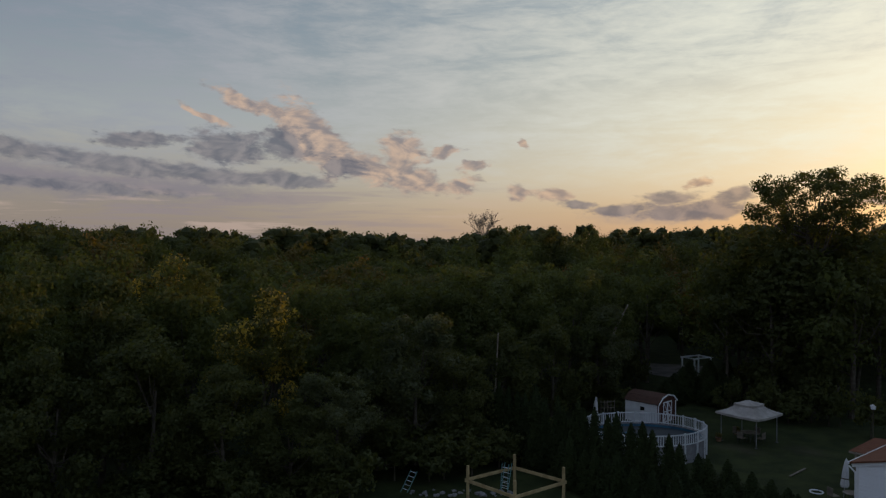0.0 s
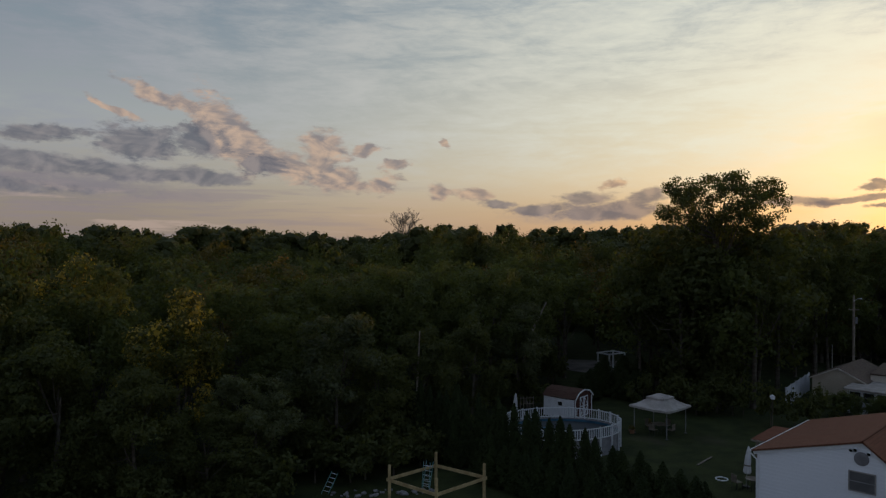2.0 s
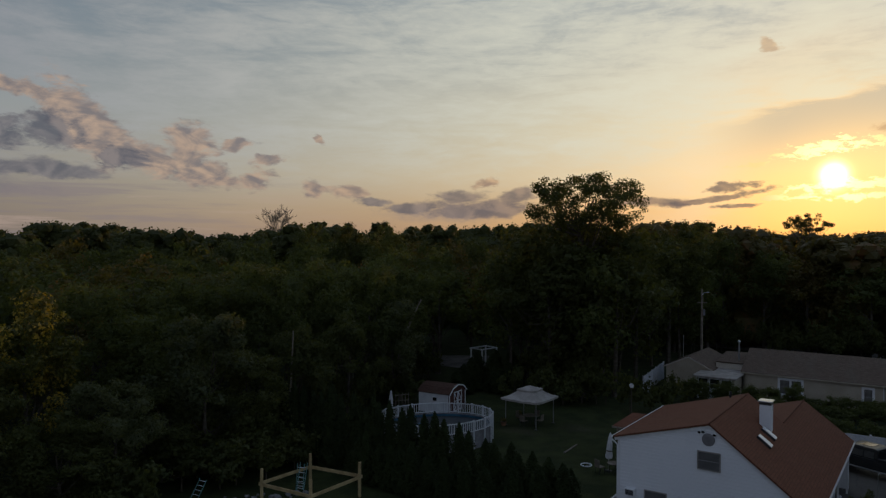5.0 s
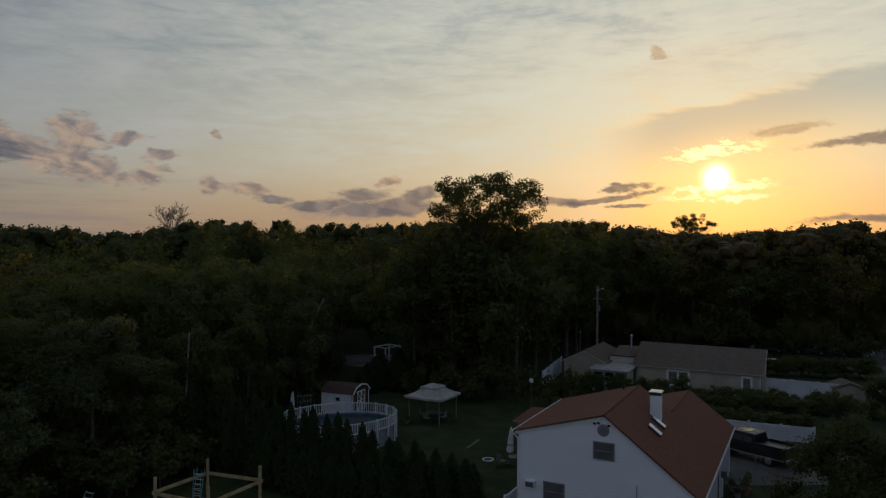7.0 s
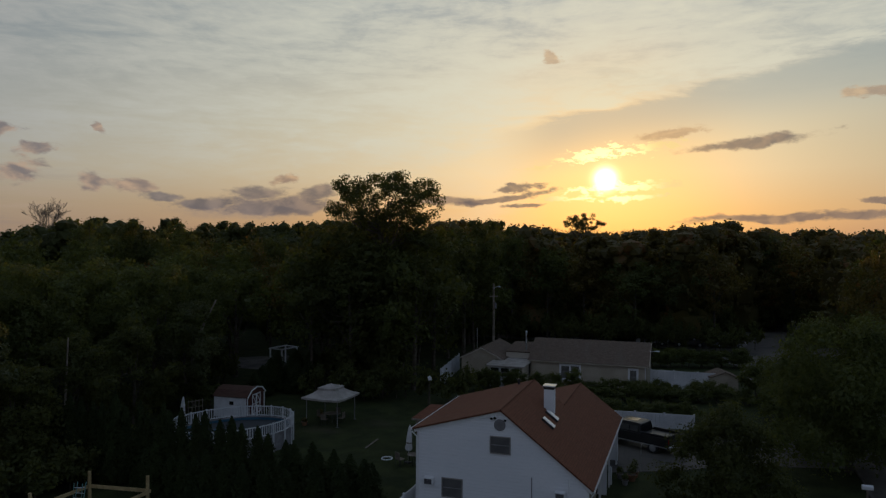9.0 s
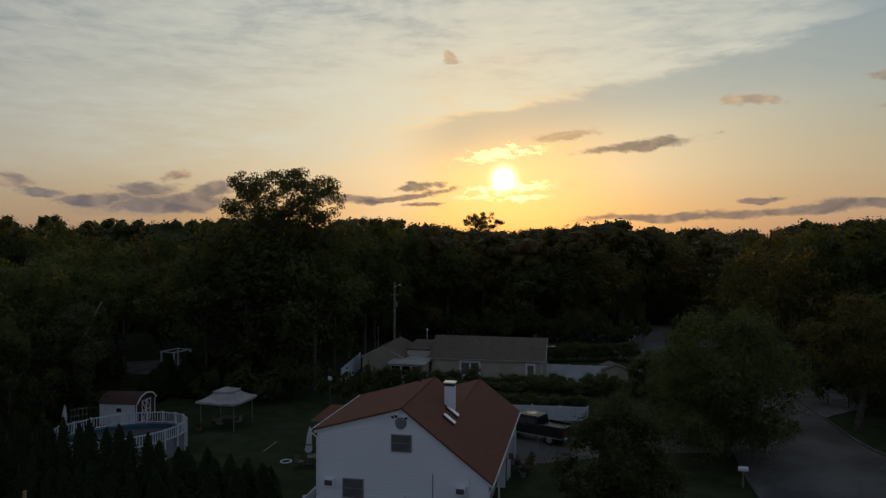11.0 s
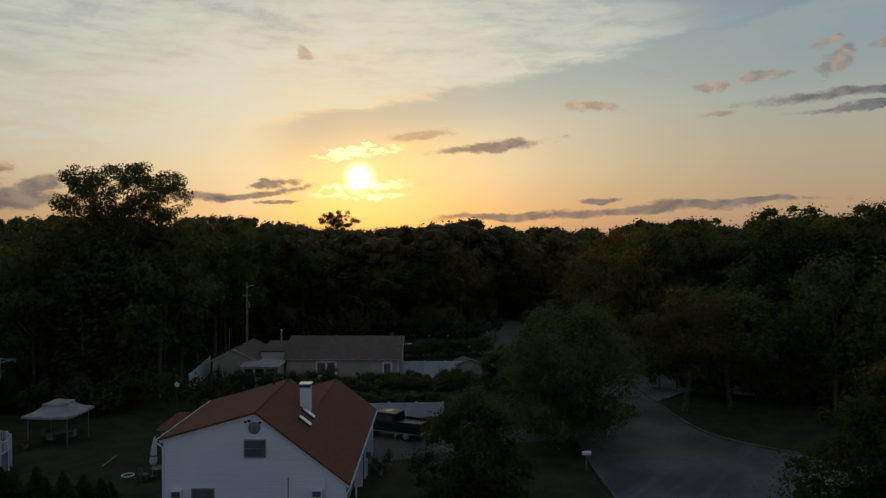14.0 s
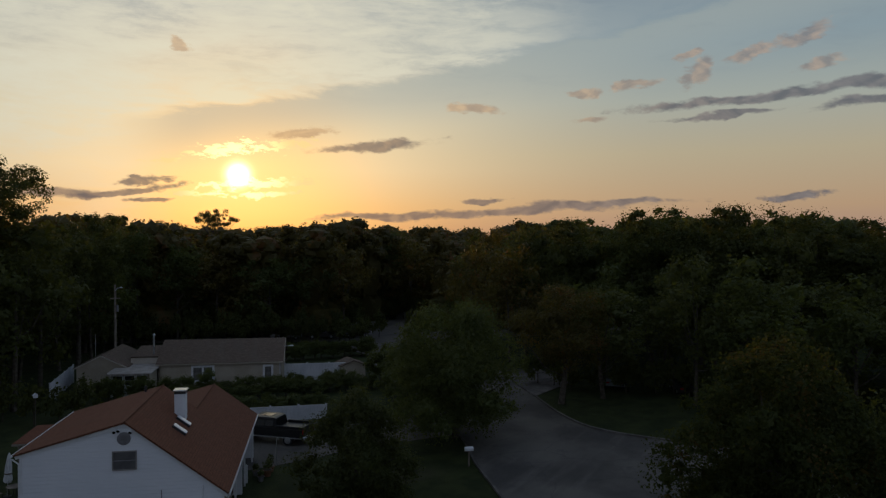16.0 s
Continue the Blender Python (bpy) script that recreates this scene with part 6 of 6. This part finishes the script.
for az0, az1, d0, n, h in ((-38, -6, 42.8, 20, 1.0), (-7, 6, 46.6, 11, 1.0), (-4, 9, 50, 9, 1.2), (-38, 8, 55, 18, 1.3), (8, 34, 66, 26, 1.2), (24.5, 34, 72, 16, 2.5), (10, 34, 76, 20, 1.4), (33, 60, 104, 44, 1.6), (60, 100, 72, 26, 1.3), (34, 62, 112, 40, 2.4), (52, 60, 78, 7, 0.8)):
    for k in range(n):
        az = az0 + (az1 - az0) * (k + rr.random()) / n
        d = d0 + rr.uniform(-2, 2)
        x, y = polar(az, d)
        if not any((x - cx) ** 2 + (y - cy) ** 2 < (cr * 0.75) ** 2 for cx, cy, cr in CLEAR + ((25.4, 73.0, 6.5), (27.3, 78.0, 6.5), (24.0, 69.0, 5.0))):
            brush.grow(k, x, y, rr.uniform(0, 360), rr.uniform(0.8, 1.3), h * rr.uniform(0.7, 1.25))

for k, (az, d, h, w) in enumerate(((55.9, 73, 1.7, 2.2), (57.2, 70, 1.9, 2.4), (58.4, 65, 1.8, 2.2), (56.9, 64, 1.4, 1.8), (57.8, 59, 1.4, 1.8))):
    hedge.grow(k, *polar(az, d), k * 77, w, h, "broad green bush between the shed and the street")
foot = Stand([shrub(340 + i, 2.6, 1.7, 5600, 0.13, LEAF_TIPS, "dense low shrub round the corner tree's foot", clumps=34) for i in range(2)])
for az, d, h in ((79.5, 33.5, 0.8), (82.0, 31.2, 0.9), (84.5, 30.4, 1.0), (87.0, 30.2, 0.9), (89.5, 30.6, 1.0), (92.0, 31.0, 0.9), (78.6, 35.5, 0.7), (95.0, 31.6, 1.0)):
    foot.grow(int(az), *polar(az, d), az * 50, 1.2, h * 1.1)

for k in range(12):
    brush.grow(k, *polar(51.5 + 0.62 * k, 130 + rr.uniform(-1.5, 1.5)), k * 47, 1.5, rr.uniform(1.6, 2.4))

# two pale stems at the wood's edge
for pts, rads, lab in ((((3.9, 51.5, 0), (3.8, 51.6, 4.2), (4.0, 51.6, 8.6)), (0.11, 0.08, 0.04), "slim grey trunk at the wood's edge"),
                       (((15.2, 66, 0), (14.9, 66, 3.6), (15.6, 66.2, 6.4), (17.2, 66.4, 9.4)), (0.24, 0.2, 0.16, 0.07), "leaning pale trunk at the wood's edge")):
    ob = part("tree_trunk", tube(pts, rads, 8), POLE_WOOD)
    tagged(ob, lab, "tree trunk")


# ---- vehicles ----
def wheel(parent, x, y, r=0.40, w=0.26):
    s = 1 if y > 0 else -1
    tyre = part("wheel", tube([(x, y - w / 2, r), (x, y - w / 2 + 0.04, r), (x, y + w / 2 - 0.04, r), (x, y + w / 2, r)], [r * 0.92, r, r, r * 0.92], 20), RUBBER, parent)
    part("rim", tube([(x, y + s * (w / 2 + 0.001), r), (x, y + s * (w / 2 + 0.02), r)], [r * 0.62, r * 0.5], 14), ALU, tyre)


def lofted(profile, width, taper, bm=None):
    """A car's upper body: a side profile given low to high, narrowing to taper at the top."""
    out = bm or bmesh.new()
    zs = [z for _, z in profile]
    z0, z1 = min(zs), max(zs)
    rows = []
    for s in (-1, 1):
        rows.append([out.verts.new((x, s * (width / 2) * (1 - (1 - taper) * (z - z0) / (z1 - z0)), z)) for x, z in profile])
    out.faces.new(rows[0])
    out.faces.new(rows[1][::-1])
    n = len(profile)
    for i in range(n):
        out.faces.new((rows[0][(i + 1) % n], rows[0][i], rows[1][i], rows[1][(i + 1) % n]))
    bmesh.ops.recalc_face_normals(out, faces=out.faces)
    bmesh.ops.bevel(out, geom=list(out.edges), offset=0.04, segments=2, affect="EDGES", profile=0.6)
    return out


truck = thing("pickup_truck", "black pickup truck parked on the driveway", "pickup truck", pose(39.95, 34.65, 0, 0, 0, 103.5))
part("body", lofted([(-1.15, 0.52), (4.65, 0.52), (4.70, 0.95), (4.45, 1.14), (3.35, 1.22), (1.25, 1.22), (1.22, 1.20), (-1.15, 1.20)], 1.98, 0.95), CAR_PAINT, truck)
part("cab", lofted([(0.95, 1.205), (3.55, 1.205), (2.95, 1.84), (2.65, 1.90), (1.25, 1.90), (1.05, 1.84)], 1.80, 0.82), CAR_PAINT, truck)
part("bed_floor", box(-1.05, 0.88, -0.80, 0.80, 1.206, 1.215), DARK_METAL, truck)
for y in (-1, 1):
    part("bed_side", box(-1.14, 0.93, y * 0.90 - 0.05, y * 0.90 + 0.05, 1.207, 1.40, bevel=0.02), CAR_PAINT, truck)
    g = bmesh.new()
    m = Matrix.Translation((0, y * 0.885, 1.28)) @ Matrix.Rotation(y * 0.23, 4, "X")
    box(1.22, 1.85, -0.01, 0.01, 0.02, 0.42, g, m=m)
    box(1.92, 2.85, -0.01, 0.01, 0.02, 0.42, g, m=m)
    part("side_window", g, GLASS, truck)
    part("mirror", box(2.9, 3.05, y * 1.02 - 0.1, y * 1.02 + 0.1, 1.3, 1.5, bevel=0.02), CAR_PAINT, truck)
    part("tail_light", box(-1.17, -1.10, y * 0.86 - 0.07, y * 0.86 + 0.07, 0.85, 1.18, bevel=0.01), LAMP_RED, truck)
    part("headlight", box(4.60, 4.69, y * 0.76 - 0.14, y * 0.76 + 0.14, 0.82, 0.98, bevel=0.01), WHITE, truck)
    part("side_trim", box(-1.1, 4.5, y * 0.992 - 0.008, y * 0.992 + 0.008, 0.55, 0.62), ALU, truck)
    for x in (0.0, 3.65):
        wheel(truck, x, y * 0.86)
part("tailgate", box(-1.18, -1.10, -0.84, 0.84, 0.75, 1.40, bevel=0.02), CAR_PAINT, truck)
part("rear_bumper", box(-1.34, -1.17, -0.95, 0.95, 0.50, 0.70, bevel=0.03), ALU, truck)
part("windscreen", box(-0.01, 0.01, -0.74, 0.74, -0.38, 0.38, m=Matrix.Translation((3.30, 0, 1.53)) @ Matrix.Rotation(-0.80, 4, "Y")), GLASS, truck)
part("rear_window", box(-0.01, 0.01, -0.68, 0.68, -0.22, 0.22, m=Matrix.Translation((1.02, 0, 1.58)) @ Matrix.Rotation(0.14, 4, "Y")), GLASS, truck)
part("sunroof", box(1.6, 2.4, -0.4, 0.4, 1.905, 1.925, bevel=0.008), GLASS, truck)


def saloon(m, paint, label):
    root = thing("car", label, "car", m, "cars parked down the street")
    part("body", lofted([(-2.2, 0.32), (2.2, 0.32), (2.25, 0.62), (1.9, 0.78), (1.0, 0.90), (-1.5, 0.95), (-2.2, 0.86)], 1.76, 0.93), paint, root)
    part("cabin", lofted([(-1.75, 0.90), (1.05, 0.90), (0.35, 1.36), (-0.1, 1.43), (-0.9, 1.42), (-1.35, 1.28)], 1.55, 0.80), GLASS, root)
    part("roof_panel", box(-0.95, 0.2, -0.56, 0.56, 1.425, 1.452, bevel=0.01), paint, root)
    for y in (-1, 1):
        part("headlight", box(2.12, 2.24, y * 0.62 - 0.16, y * 0.62 + 0.16, 0.56, 0.70, bevel=0.01), WHITE, root)
        part("tail_light", box(-2.24, -2.14, y * 0.64 - 0.16, y * 0.64 + 0.16, 0.62, 0.76, bevel=0.01), LAMP_RED, root)
        for x in (-1.35, 1.4):
            wheel(root, x, y * 0.78, 0.31, 0.2)


saloon(pose(*polar(74.6, 74), 0, 0, 0, 10), CAR_GREY, "silver saloon parked under the trees")
saloon(pose(*polar(79.5, 73), 0, 0, 0, 25), CAR_PAINT, "black saloon parked under the trees")
saloon(pose(*polar(48.5, 106.5), 0, 0, 0, -52), CAR_GREY, "silver saloon on the cross street")
saloon(pose(*polar(51.2, 106.5), 0, 0, 0, -50), CAR_PAINT, "black saloon on the cross street")
saloon(pose(*polar(54.0, 106.8), 0, 0, 0, -48), CAR_GREY, "silver saloon on the cross street")

# ---- driveway, front walk, mailbox, small things ----
tagged(part("driveway", slab_from([(33.6, 33.0), (36.6, 40.6), (43.8, 38.6), (52.0, 30.2), (47.6, 25.2), (41.5, 29.6), (37.0, 31.2)], 0.02, 0.2), ASPHALT), "grey asphalt driveway", "driveway", kind="structure")
mail = thing("mailbox", "white mailbox on a short post by the kerb", "mailbox", pose(41.4, 21.1, 0, 0, 0, 40))
part("post", box(-0.05, 0.05, -0.05, 0.05, 0, 0.98), GREY_WOOD, mail)
part("arm", box(-0.05, 0.05, -0.3, 0.3, 0.981, 1.03), GREY_WOOD, mail)
box_bm = prism([(-0.12, 1.031), (0.12, 1.031), (0.12, 1.18), (0.085, 1.25), (0, 1.285), (-0.085, 1.25), (-0.12, 1.18)], -0.28, 0.28)
mb = part("box", box_bm, WHITE, mail)
part("flag", box(0.122, 0.132, 0.0, 0.16, 1.16, 1.22), LAMP_RED, mb)
hook = thing("shepherd_hook", "curved iron shepherd hook beside the walk", "garden hook", pose(35.3, 32.1, 0, 0, 0, 20))
part("rod", tube([(0, 0, 0)] + [(0, 0, 1.6)] + [(0.18 - 0.18 * math.cos(a), 0, 1.6 + 0.18 * math.sin(a)) for a in (0.6, 1.2, 1.9, 2.6, 3.1)], 0.015, 6), ALU, hook)
bol = thing("walk_post", "white garden post beside the walk", "post", pose(31.9, 31.4, 0))
part("shaft", box(-0.05, 0.05, -0.05, 0.05, 0, 1.05, bevel=0.01), WHITE, bol)
part("cap", tube([(0, 0, 1.051), (0, 0, 1.13)], [0.08, 0.02], 8), WHITE, bol)
rim = thing("white_ring", "white plastic ring lying on the lawn", "hoop", pose(22.6, 43.1, 0.05))
pts = [(0.36 * math.cos(k * math.pi / 14), 0.36 * math.sin(k * math.pi / 14), 0.0) for k in range(29)]
part("hoop", tube(pts, 0.045, 8), WHITE, rim)
stick = part("plank", bar((22.4, 46.0, 0.06), (24.2, 47.6, 0.06), 0.12, 0.05), GREY_WOOD)
tagged(stick, "weathered plank lying on the lawn", "plank")
yard_lamp = thing("lamp_post", "slim lamp post with a lit bulb under the trees", "lamp post", pose(*polar(80.3, 70), 0))
part("shaft", tube([(0, 0, -0.1), (0, 0, 6.3)], [0.05, 0.035], 8), DARK_METAL, yard_lamp)
part("bracket", tube([(0, 0, 6.3), (-0.12, -0.2, 6.38), (-0.22, -0.4, 6.36)], 0.02, 6), DARK_METAL, yard_lamp)
part("bulb", tube([(-0.22, -0.4, 6.22), (-0.22, -0.4, 6.26), (-0.22, -0.4, 6.31), (-0.22, -0.4, 6.36)], [0.025, 0.05, 0.05, 0.02], 10), LIT, yard_lamp)
# a small birdhouse by the fence of the tan house
birdhouse = thing("birdhouse", "small white birdhouse on a thin post", "birdhouse", pose(*polar(31.1, 62), 0, 0, 0, -20))
part("post", box(-0.03, 0.03, -0.03, 0.03, 0, 2.75), BARK, birdhouse)
part("box", prism([(-0.14, 2.751), (0.14, 2.751), (0.14, 2.98), (0, 3.08), (-0.14, 2.98)], -0.13, 0.13), WHITE, birdhouse)
part("roof", sheet((-0.20, -0.17, 2.95), (-0.20, 0.17, 2.95), (0.0, 0.17, 3.10), (0.0, -0.17, 3.10), 0.015), WHITE, birdhouse)
part("roof", sheet((0.20, -0.17, 2.95), (0.20, 0.17, 2.95), (0.002, 0.17, 3.10), (0.002, -0.17, 3.10), 0.015), WHITE, birdhouse)
